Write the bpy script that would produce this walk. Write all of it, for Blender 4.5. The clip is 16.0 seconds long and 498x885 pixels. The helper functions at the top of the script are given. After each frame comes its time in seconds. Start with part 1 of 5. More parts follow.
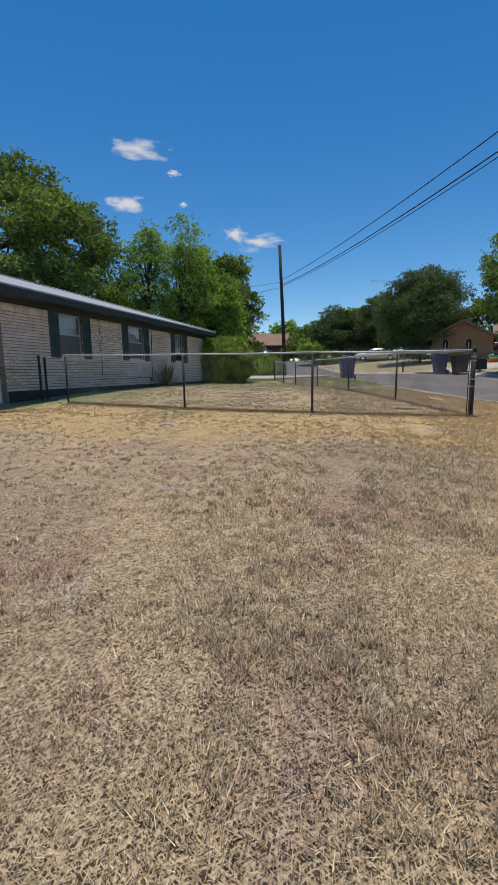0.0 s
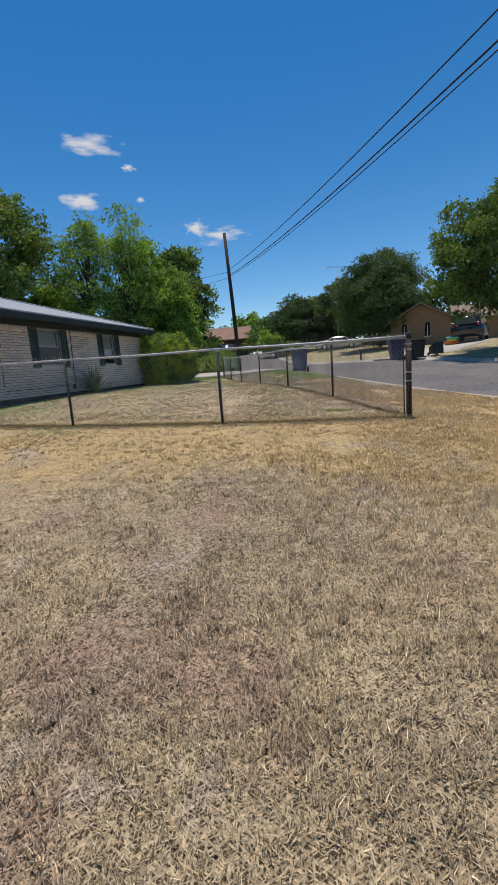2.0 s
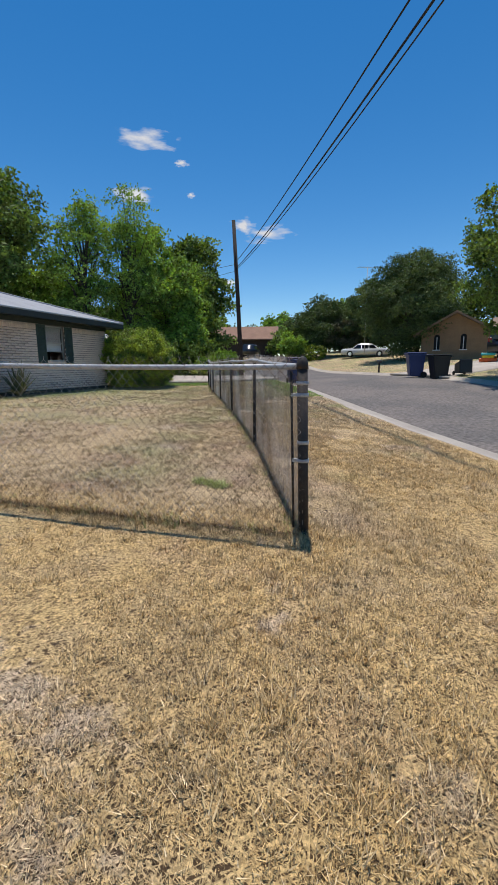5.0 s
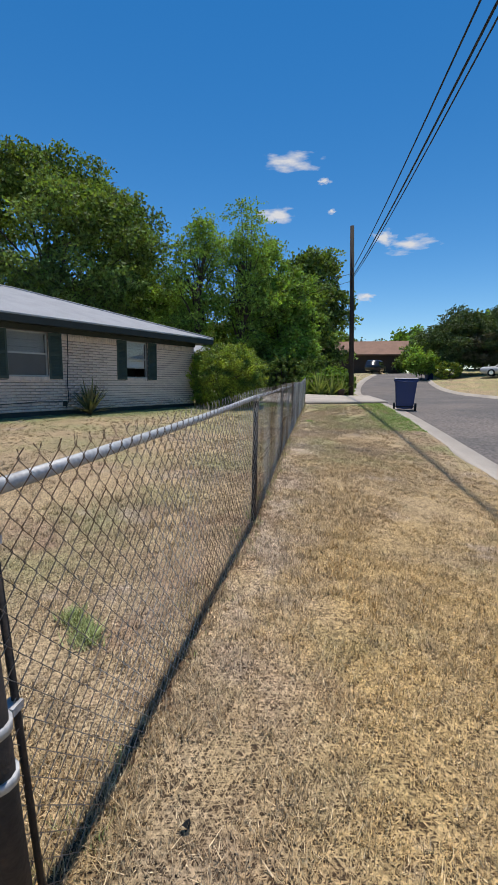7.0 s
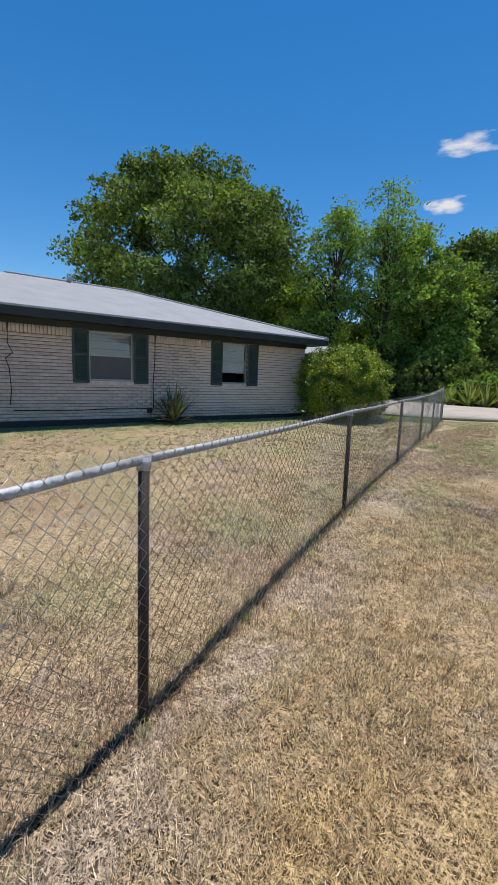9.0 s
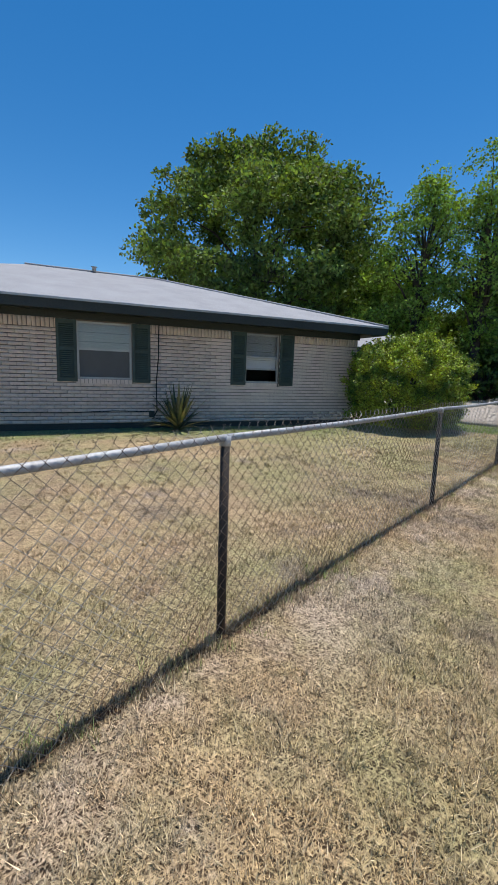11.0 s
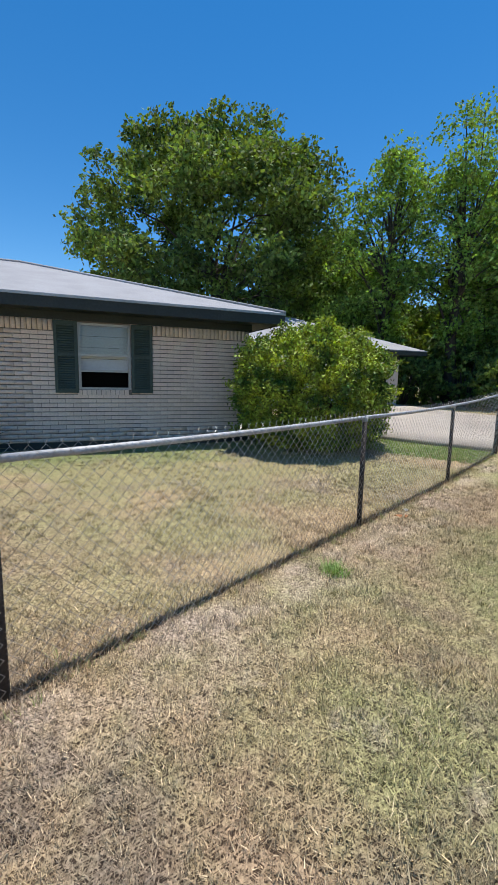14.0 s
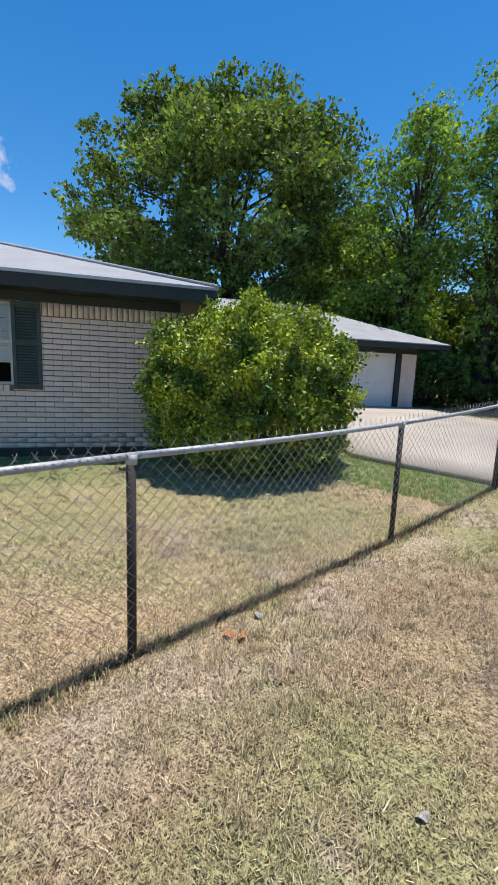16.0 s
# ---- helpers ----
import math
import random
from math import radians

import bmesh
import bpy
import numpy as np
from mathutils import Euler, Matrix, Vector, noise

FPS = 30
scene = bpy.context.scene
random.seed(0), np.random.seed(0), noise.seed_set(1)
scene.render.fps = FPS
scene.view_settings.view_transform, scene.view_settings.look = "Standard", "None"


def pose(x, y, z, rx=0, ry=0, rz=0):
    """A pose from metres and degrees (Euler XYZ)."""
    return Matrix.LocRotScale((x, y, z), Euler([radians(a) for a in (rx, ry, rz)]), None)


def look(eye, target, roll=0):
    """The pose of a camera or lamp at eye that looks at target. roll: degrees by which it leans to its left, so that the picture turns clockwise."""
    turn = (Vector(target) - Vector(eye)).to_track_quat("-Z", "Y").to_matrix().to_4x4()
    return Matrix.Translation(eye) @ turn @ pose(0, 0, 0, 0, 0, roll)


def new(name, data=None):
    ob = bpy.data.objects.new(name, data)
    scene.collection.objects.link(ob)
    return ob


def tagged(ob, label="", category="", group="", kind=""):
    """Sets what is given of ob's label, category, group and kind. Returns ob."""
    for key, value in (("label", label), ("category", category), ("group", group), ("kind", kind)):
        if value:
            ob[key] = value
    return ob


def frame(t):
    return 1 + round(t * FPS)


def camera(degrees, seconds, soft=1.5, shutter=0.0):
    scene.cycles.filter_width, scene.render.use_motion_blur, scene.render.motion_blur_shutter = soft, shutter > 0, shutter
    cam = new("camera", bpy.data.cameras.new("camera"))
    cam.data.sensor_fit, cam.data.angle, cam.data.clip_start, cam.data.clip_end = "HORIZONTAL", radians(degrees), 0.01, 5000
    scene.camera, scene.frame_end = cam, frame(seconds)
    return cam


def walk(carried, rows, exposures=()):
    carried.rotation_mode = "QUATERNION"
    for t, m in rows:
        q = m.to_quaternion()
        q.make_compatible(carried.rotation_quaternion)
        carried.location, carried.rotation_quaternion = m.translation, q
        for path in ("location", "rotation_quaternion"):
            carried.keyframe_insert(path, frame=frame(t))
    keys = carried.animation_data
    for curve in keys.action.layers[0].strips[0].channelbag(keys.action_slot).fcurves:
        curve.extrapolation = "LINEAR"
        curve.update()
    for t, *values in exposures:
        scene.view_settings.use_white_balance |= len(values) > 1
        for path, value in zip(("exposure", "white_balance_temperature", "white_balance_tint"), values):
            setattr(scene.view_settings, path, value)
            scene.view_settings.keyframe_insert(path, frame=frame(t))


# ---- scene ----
cam = camera(59.8, 16.0, 0.9)
PATH = [
    (0, (-0.011, -0.434, 1.418), (0.29, 1.517, 1.1), -0.8),
    (0.5, (0.215, -0.15, 1.385), (0.708, 1.75, 1.004), 0.2),
    (1, (0.693, 0.116, 1.332), (1.251, 1.996, 0.938), -4.5),
    (1.5, (1.14, 0.513, 1.378), (1.648, 2.393, 0.925), -3.8),
    (2, (1.523, 0.991, 1.513), (1.932, 2.917, 1.163), -4.2),
    (2.5, (2.038, 1.452, 1.582), (2.338, 3.402, 1.254), -4.2),
    (3, (2.467, 2.014, 1.616), (2.71, 3.978, 1.328), -0.6),
    (3.5, (3.002, 2.483, 1.667), (3.388, 4.43, 1.423), -1.9),
    (4, (3.466, 3.006, 1.689), (3.788, 4.946, 1.322), -2.7),
    (4.5, (3.973, 3.525, 1.77), (4.277, 5.477, 1.454), -1.2),
    (4.7, (4.203, 3.694, 1.763), (4.504, 5.64, 1.414), -0.8),
    (6.8, (5.815, 5.903, 1.997), (5.553, 7.859, 1.669), 1.0),
    (7, (5.965, 6.108, 2.013), (5.664, 8.065, 1.723), 1.0),
    (7.5, (6.183, 6.703, 2.056), (5.705, 8.622, 1.757), 1.4),
    (8, (6.38, 7.39, 2.12), (5.896, 9.304, 1.798), 1.3),
    (8.5, (6.536, 8.132, 2.145), (5.96, 10.023, 1.845), -1.7),
    (8.7, (6.565, 8.342, 2.19), (5.815, 10.172, 1.892), 0.5),
    (10.8, (6.862, 11.389, 2.22), (5.584, 12.894, 1.9), 2.0),
    (11, (6.884, 11.654, 2.191), (5.597, 13.152, 1.879), 1.9),
    (11.5, (6.962, 12.474, 2.211), (5.789, 14.068, 1.928), 1.5),
    (12, (7.083, 13.122, 2.23), (5.932, 14.73, 1.931), 2.2),
    (12.5, (7.095, 13.854, 2.216), (5.919, 15.443, 1.912), 2.3),
    (13, (7.196, 14.519, 2.231), (5.985, 16.088, 1.96), 1.0),
    (13.5, (7.225, 15.21, 2.222), (5.913, 16.697, 1.965), 2.6),
    (14, (7.341, 15.929, 2.235), (6.015, 17.398, 1.944), 1.2),
    (14.5, (7.386, 16.571, 2.25), (6.013, 17.995, 1.954), 1.3),
    (15, (7.346, 17.298, 2.319), (5.941, 18.689, 2.015), 2.7),
    (15.5, (7.348, 18.063, 2.336), (5.893, 19.402, 2.037), 2.6),
    (16, (7.282, 18.789, 2.318), (5.825, 20.12, 1.994), 2.4),
]
walk(cam, [(t, look(eye, target, roll)) for t, eye, target, roll in PATH],
     [(0, -0.29, 6600, 12), (1.5, -0.28, 6600, 12), (4.5, -0.17, 6600, 12), (7.5, -0.17, 6600, 12), (8.5, -0.05, 6600, 12), (11, -0.04, 6600, 12), (12, 0.0, 6600, 12), (13, 0.10, 6600, 12), (14, 0.16, 6600, 12), (16, 0.26, 6600, 12)])

# ---- light ----
SUN_AZ, SUN_EL = radians(4), radians(79)
world = bpy.data.worlds.new("sky")
scene.world = world
world.use_nodes = True
wn = world.node_tree.nodes
sky = wn.new("ShaderNodeTexSky")
sky.sky_type, sky.sun_disc = "NISHITA", False
sky.sun_elevation, sky.sun_rotation = SUN_EL, SUN_AZ
sky.altitude, sky.air_density, sky.dust_density, sky.ozone_density = 1000, 1.0, 0.0, 2.0
clear = wn.new("ShaderNodeHueSaturation")
clear.inputs["Hue"].default_value, clear.inputs["Saturation"].default_value = 0.498, 1.37
world.node_tree.links.new(sky.outputs[0], clear.inputs["Color"])
world.node_tree.links.new(clear.outputs[0], wn["Background"].inputs[0])
wn["Background"].inputs[1].default_value = 0.145
sun_data = bpy.data.lights.new("sun", "SUN")
sun_data.energy, sun_data.angle, sun_data.color = 5.0, radians(0.55), (1.0, 0.95, 0.87)
sun = new("sun", sun_data)
to_sun = Vector((math.sin(SUN_AZ) * math.cos(SUN_EL), math.cos(SUN_AZ) * math.cos(SUN_EL), math.sin(SUN_EL)))
sun.matrix_world = look(to_sun * 60, (0, 0, 0))


# ---- materials ----
def material(name, base, rough=0.8, spread=0.25, scale=6.0, fine=60.0, bump=0.2, second=None, metallic=0.0,
             island=0.0, objects=0.0, leaf=0.0, coat=0.0, distance=0.02):
    """A surface with colour that varies at two scales, and fine relief. second: the colour it wanders to."""
    m = bpy.data.materials.new(name)
    m.use_nodes = True
    nt, b = m.node_tree, m.node_tree.nodes["Principled BSDF"]
    node, link = nt.nodes.new, nt.links.new
    b.inputs["Roughness"].default_value = rough
    b.inputs["Metallic"].default_value = metallic
    b.inputs["Coat Weight"].default_value = coat
    place = node("ShaderNodeTexCoord")
    big, small = node("ShaderNodeTexNoise"), node("ShaderNodeTexNoise")
    for n, sc in ((big, scale), (small, fine)):
        n.inputs["Scale"].default_value = sc
        n.inputs["Detail"].default_value = 5
        link(place.outputs["Object"], n.inputs["Vector"])
    second = second or tuple(c * (1 - spread) for c in base)
    mix = node("ShaderNodeMix")
    mix.data_type = "RGBA"
    mix.inputs[6].default_value, mix.inputs[7].default_value = (*base, 1), (*second, 1)
    ramp = node("ShaderNodeMapRange")
    ramp.inputs[1].default_value, ramp.inputs[2].default_value = 0.36, 0.64
    link(big.outputs["Fac"], ramp.inputs[0])
    link(ramp.outputs[0], mix.inputs[0])
    hsv = node("ShaderNodeHueSaturation")
    link(mix.outputs[2], hsv.inputs["Color"])
    value = node("ShaderNodeMapRange")
    value.inputs[1].default_value, value.inputs[2].default_value = 0.3, 0.7
    value.inputs[3].default_value, value.inputs[4].default_value = 1 - spread, 1 + spread
    link(small.outputs["Fac"], value.inputs[0])
    out = value.outputs[0]
    if island or objects:
        src = node("ShaderNodeNewGeometry").outputs["Random Per Island"] if island else node("ShaderNodeObjectInfo").outputs["Random"]
        amount = island or objects
        r = node("ShaderNodeMapRange")
        r.inputs[3].default_value, r.inputs[4].default_value = 1 - amount, 1 + amount
        link(src, r.inputs[0])
        mul = node("ShaderNodeMath")
        mul.operation = "MULTIPLY"
        link(out, mul.inputs[0])
        link(r.outputs[0], mul.inputs[1])
        out = mul.outputs[0]
        if leaf:
            hue = node("ShaderNodeMapRange")
            hue.inputs[3].default_value, hue.inputs[4].default_value = 0.485, 0.515
            link(src, hue.inputs[0])
            link(hue.outputs[0], hsv.inputs["Hue"])
    link(out, hsv.inputs["Value"])
    link(hsv.outputs[0], b.inputs["Base Color"])
    if bump:
        bm_ = node("ShaderNodeBump")
        bm_.inputs["Strength"].default_value, bm_.inputs["Distance"].default_value = bump, distance
        link(small.outputs["Fac"], bm_.inputs["Height"])
        link(bm_.outputs[0], b.inputs["Normal"])
    if leaf:
        tr = node("ShaderNodeBsdfTranslucent")
        add = node("ShaderNodeMixShader")
        add.inputs[0].default_value = leaf
        warm = node("ShaderNodeMix")
        warm.data_type, warm.blend_type = "RGBA", "MULTIPLY"
        warm.inputs[0].default_value = 1
        warm.inputs[7].default_value = (1.35, 1.25, 0.35, 1)
        link(hsv.outputs[0], warm.inputs[6])
        link(warm.outputs[2], tr.inputs["Color"])
        link(b.outputs[0], add.inputs[1])
        link(tr.outputs[0], add.inputs[2])
        link(add.outputs[0], nt.nodes["Material Output"].inputs[0])
    return m


def plain(name, base, rough=0.5, metallic=0.0):
    return material(name, base, rough, 0.08, 3.0, 40.0, 0.05, None, metallic)


class Nodes:
    """Short ways to build a node tree that works on the place in the world."""

    def __init__(self, name, rough):
        self.m = bpy.data.materials.new(name)
        self.m.use_nodes = True
        self.tree = self.m.node_tree
        self.surface = self.tree.nodes["Principled BSDF"]
        self.surface.inputs["Roughness"].default_value = rough
        self.place = self.tree.nodes.new("ShaderNodeTexCoord").outputs["Object"]
        parts = self.tree.nodes.new("ShaderNodeSeparateXYZ")
        self.tree.links.new(self.place, parts.inputs[0])
        self.x, self.y = parts.outputs[0], parts.outputs[1]

    def put(self, sock, v):
        if isinstance(v, tuple):
            sock.default_value = (*v, 1)
        elif isinstance(v, (int, float)):
            sock.default_value = v
        else:
            self.tree.links.new(v, sock)

    def math(self, kind, a, b=0.0, c=0.0):
        n = self.tree.nodes.new("ShaderNodeMath")
        n.operation = kind
        for sock, v in zip(n.inputs, (a, b, c)):
            self.put(sock, v)
        return n.outputs[0]

    def ramp(self, v, low, high, a=0.0, b=1.0):
        n = self.tree.nodes.new("ShaderNodeMapRange")
        for k, w in enumerate((v, low, high, a, b)):
            self.put(n.inputs[k], w)
        return n.outputs[0]

    def noise(self, scale, detail=4.0, rough=0.5):
        n = self.tree.nodes.new("ShaderNodeTexNoise")
        n.inputs["Scale"].default_value, n.inputs["Detail"].default_value, n.inputs["Roughness"].default_value = scale, detail, rough
        self.tree.links.new(self.place, n.inputs["Vector"])
        return n.outputs["Fac"]

    def patch(self, scale, low, high, detail=4.0, rough=0.5):
        return self.ramp(self.noise(scale, detail, rough), low, high)

    def straws(self, turn, across, along):
        """Where short straws lie, all in about one direction."""
        spin, grow = self.tree.nodes.new("ShaderNodeVectorRotate"), self.tree.nodes.new("ShaderNodeVectorMath")
        spin.rotation_type, spin.inputs["Angle"].default_value = "Z_AXIS", turn
        grow.operation, grow.inputs[1].default_value = "MULTIPLY", (across, along, 1.0)
        self.tree.links.new(self.place, spin.inputs["Vector"])
        self.tree.links.new(spin.outputs[0], grow.inputs[0])
        n = self.tree.nodes.new("ShaderNodeTexNoise")
        n.inputs["Scale"].default_value, n.inputs["Detail"].default_value, n.inputs["Distortion"].default_value = 1.0, 2.0, 0.6
        self.tree.links.new(grow.outputs[0], n.inputs["Vector"])
        return self.ramp(n.outputs["Fac"], 0.51, 0.57)

    def blend(self, a, b, fac, mode="MIX"):
        n = self.tree.nodes.new("ShaderNodeMix")
        n.data_type, n.blend_type = "RGBA", mode
        self.put(n.inputs[0], fac)
        self.put(n.inputs[6], a)
        self.put(n.inputs[7], b)
        return n.outputs[2]


def lawn_colour(n):
    """The lawn's own colours over the plan: tan straw, reddish and grey-dead patches, gold by the fence corner, green further on."""
    straw = n.blend((0.415, 0.312, 0.182), (0.325, 0.245, 0.147), n.patch(0.8, 0.40, 0.60, 5))
    straw = n.blend(straw, (0.315, 0.210, 0.138), n.math("MULTIPLY", n.patch(1.15, 0.52, 0.66, 5, 0.6), n.ramp(n.y, 8.0, 13.0, 1.0, 0.35)))
    before = n.math("ADD", n.math("MULTIPLY", n.math("SUBTRACT", 5.27, n.x), 0.432), n.math("MULTIPLY", n.math("SUBTRACT", 6.84, n.y), 0.902))
    wobble = n.ramp(n.noise(0.7, 5, 0.65), 0.3, 0.7, -1.0, 1.0)
    front = n.math("MULTIPLY", n.ramp(n.math("ADD", before, wobble), 2.5, 3.3, 1.0, 0.0), n.ramp(before, -0.6, 0.0))
    beside = n.math("MULTIPLY", n.ramp(n.x, 5.3, 6.2), n.math("MULTIPLY", n.ramp(n.math("ADD", n.y, n.math("MULTIPLY", wobble, 2.0)), 9.0, 14.0, 1.0, 0.0), n.ramp(n.y, 3.5, 6.0)))
    gold = n.math("MULTIPLY", n.math("MAXIMUM", front, beside), n.ramp(n.noise(1.9, 5, 0.6), 0.30, 0.55, 0.45, 1.0))
    c = n.blend(straw, (0.445, 0.312, 0.138), gold)
    grow = n.ramp(n.math("ADD", n.noise(0.55, 6, 0.65), n.math("ADD", n.ramp(n.y, 9.0, 18.0, -0.085, 0.085), n.ramp(n.x, 4.6, 5.3, 0.06, 0.0))), 0.50, 0.68)
    c = n.blend(c, (0.275, 0.268, 0.120), n.math("MULTIPLY", grow, n.math("MULTIPLY", n.ramp(n.y, 6.5, 9.0), n.ramp(n.x, 5.2, 5.6, 0.75, 0.95))))
    wall = n.math("SUBTRACT", n.math("MULTIPLY", n.math("SUBTRACT", n.x, 1.186), 0.9044), n.math("MULTIPLY", n.math("SUBTRACT", n.y, 22.69), 0.4266))
    c = n.blend(c, (0.165, 0.210, 0.075), n.math("MULTIPLY", n.ramp(n.math("ADD", wall, n.math("MULTIPLY", wobble, 0.6)), 0.9, 2.1, 0.85, 0.0), n.math("MULTIPLY", n.ramp(wall, -0.6, -0.1), n.ramp(n.y, 9.5, 11.5))))
    dead = n.math("MULTIPLY", n.patch(0.95, 0.55, 0.66, 6, 0.68), n.ramp(n.y, 11.5, 14.5, 0.3, 0.75))
    c = n.blend(c, (0.190, 0.152, 0.115), dead)
    strip = n.math("MULTIPLY", n.math("MULTIPLY", n.ramp(n.x, 5.38, 5.52), n.ramp(n.x, 5.7, 6.25, 1.0, 0.0)), n.math("MULTIPLY", n.ramp(n.y, 6.5, 9.0), n.ramp(n.noise(1.7, 6, 0.7), 0.42, 0.60)))
    c = n.blend(c, (0.44, 0.355, 0.275), n.math("MULTIPLY", strip, 0.7))
    bare = n.patch(1.35, 0.60, 0.68, 6, 0.66)
    return n.blend(c, (0.42, 0.345, 0.285), n.math("MULTIPLY", bare, 0.55))


def ground_material():
    """Dry summer lawn seen between and beyond the single blades: straw over gaps darkened with painted shade."""
    n = Nodes("dry_lawn", 0.95)
    own = lawn_colour(n)
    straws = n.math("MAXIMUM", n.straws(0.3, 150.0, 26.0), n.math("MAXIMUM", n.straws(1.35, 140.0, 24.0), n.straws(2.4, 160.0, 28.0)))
    # Gaps get the shade between straws in their colour; straws get brighter flecks.
    gap_shade = n.blend(own, (0.20, 0.16, 0.13), 1.0, "MULTIPLY")
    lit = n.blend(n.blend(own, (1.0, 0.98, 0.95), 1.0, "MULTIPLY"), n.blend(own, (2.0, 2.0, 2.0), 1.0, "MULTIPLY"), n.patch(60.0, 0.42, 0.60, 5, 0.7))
    c = n.blend(gap_shade, lit, straws)
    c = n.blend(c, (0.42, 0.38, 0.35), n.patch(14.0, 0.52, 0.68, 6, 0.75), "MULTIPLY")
    n.put(n.surface.inputs["Base Color"], c)
    bump = n.tree.nodes.new("ShaderNodeBump")
    bump.inputs["Strength"].default_value, bump.inputs["Distance"].default_value = 0.8, 0.03
    n.put(bump.inputs["Height"], n.noise(42.0, 6, 0.75))
    n.put(n.surface.inputs["Normal"], bump.outputs[0])
    return n.m


def blade_material():
    """Single grass blades: the lawn's colour at their place, each lighter or darker, some bleached."""
    n = Nodes("dry_grass_blade", 0.8)
    own = n.tree.nodes.new("ShaderNodeNewGeometry").outputs["Random Per Island"]
    c = n.blend(lawn_colour(n), (0.72, 0.59, 0.38), n.ramp(n.math("FRACT", n.math("MULTIPLY", own, 37.0)), 0.72, 1.0, 0.0, 0.75))
    hsv = n.tree.nodes.new("ShaderNodeHueSaturation")
    n.put(hsv.inputs["Color"], c)
    n.put(hsv.inputs["Value"], n.ramp(own, 0.0, 1.0, 0.35, 1.95))
    n.put(n.surface.inputs["Base Color"], hsv.outputs[0])
    return n.m


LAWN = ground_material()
BLADES = blade_material()
ASPHALT = material("worn_asphalt", (0.170, 0.146, 0.130), 0.95, 0.42, 0.5, 14.0, 0.6, (0.115, 0.105, 0.098))
CONCRETE = material("concrete", (0.45, 0.40, 0.34), 0.9, 0.14, 0.8, 90.0, 0.25, (0.36, 0.315, 0.27))
BRICK = material("painted_brick", (0.71, 0.585, 0.515), 0.75, 0.10, 3.0, 55.0, 0.3, (0.63, 0.515, 0.455), objects=0.07)
BRICK_REST = material("painted_brick_far", (0.71, 0.585, 0.515), 0.75, 0.10, 3.0, 55.0, 0.3, (0.63, 0.515, 0.455), island=0.07)
MORTAR = material("mortar", (0.17, 0.145, 0.135), 0.95, 0.2, 4.0, 80.0, 0.3)
TRIM = material("dark_green_trim", (0.014, 0.022, 0.021), 0.6, 0.25, 2.0, 30.0, 0.1, (0.022, 0.030, 0.029))
SHUTTER = material("green_shutter_paint", (0.035, 0.062, 0.055), 0.55, 0.25, 3.0, 40.0, 0.1)
SHINGLE = material("grey_shingle", (0.325, 0.335, 0.355), 0.95, 0.12, 1.5, 60.0, 0.4, (0.285, 0.293, 0.31))
WHITE = material("white_paint", (0.70, 0.70, 0.70), 0.5, 0.08, 2.0, 30.0, 0.05)
ALU = material("window_aluminium", (0.42, 0.43, 0.43), 0.45, 0.1, 3.0, 50.0, 0.05, None, 0.6)
BLIND = material("pale_blind", (0.50, 0.53, 0.56), 0.6, 0.08, 2.0, 30.0, 0.0)
DARK = plain("room_shade_black", (0.012, 0.012, 0.014), 0.9)
GALV = material("galvanised_rail", (0.46, 0.48, 0.50), 0.6, 0.2, 8.0, 60.0, 0.1, (0.36, 0.36, 0.37), 0.3)
POST = material("weathered_post", (0.018, 0.016, 0.016), 0.75, 0.3, 9.0, 70.0, 0.2, (0.040, 0.030, 0.026))
WIRE = material("chain_link_wire", (0.74, 0.74, 0.73), 0.42, 0.3, 0.5, 20.0, 0.0, (0.40, 0.36, 0.33), 0.45)
RUSTY_WIRE = material("rusty_chain_link_wire", (0.19, 0.125, 0.080), 0.6, 0.3, 1.2, 20.0, 0.0, (0.55, 0.53, 0.50), 0.3)
BARK = material("bark", (0.085, 0.065, 0.05), 0.95, 0.35, 5.0, 30.0, 0.8)
POLE = material("creosote_pole", (0.022, 0.017, 0.016), 0.9, 0.3, 1.5, 30.0, 0.5, (0.036, 0.027, 0.022))
CABLE = plain("black_cable", (0.012, 0.012, 0.014), 0.6)
LEAF = material("pecan_leaf", (0.180, 0.265, 0.062), 0.7, 0.2, 0.35, 3.0, 0, (0.090, 0.150, 0.040), island=0.65, leaf=0.33)
LEAF_LIGHT = material("light_leaf", (0.265, 0.41, 0.085), 0.7, 0.2, 0.4, 3.0, 0, (0.135, 0.24, 0.055), island=0.6, leaf=0.4)
LEAF_DARK = material("evergreen_leaf", (0.125, 0.180, 0.065), 0.7, 0.2, 0.5, 4.0, 0, (0.055, 0.095, 0.034), island=0.5, leaf=0.25)
LEAF_BUSH = material("hedge_leaf", (0.41, 0.49, 0.055), 0.6, 0.2, 2.6, 12.0, 0, (0.075, 0.150, 0.025), island=0.65, leaf=0.18)
OLIVE_LEAF = material("grey_green_leaf", (0.20, 0.20, 0.13), 0.7, 0.2, 0.5, 4.0, 0, (0.11, 0.12, 0.075), island=0.5, leaf=0.25)
STRAP = material("strap_leaf", (0.34, 0.42, 0.17), 0.55, 0.2, 4.0, 20.0, 0, (0.22, 0.30, 0.11), island=0.3, leaf=0.3)
YUCCA = material("yucca_leaf", (0.085, 0.115, 0.055), 0.5, 0.2, 4.0, 20.0, 0, (0.23, 0.205, 0.11), island=0.3, leaf=0.15)
LUSH = material("lush_grass_blade", (0.17, 0.31, 0.075), 0.7, 0.2, 0.9, 9.0, 0, (0.25, 0.36, 0.11), island=0.5, leaf=0.25)
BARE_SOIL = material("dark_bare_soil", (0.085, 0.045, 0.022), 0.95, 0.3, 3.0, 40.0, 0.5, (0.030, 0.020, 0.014))
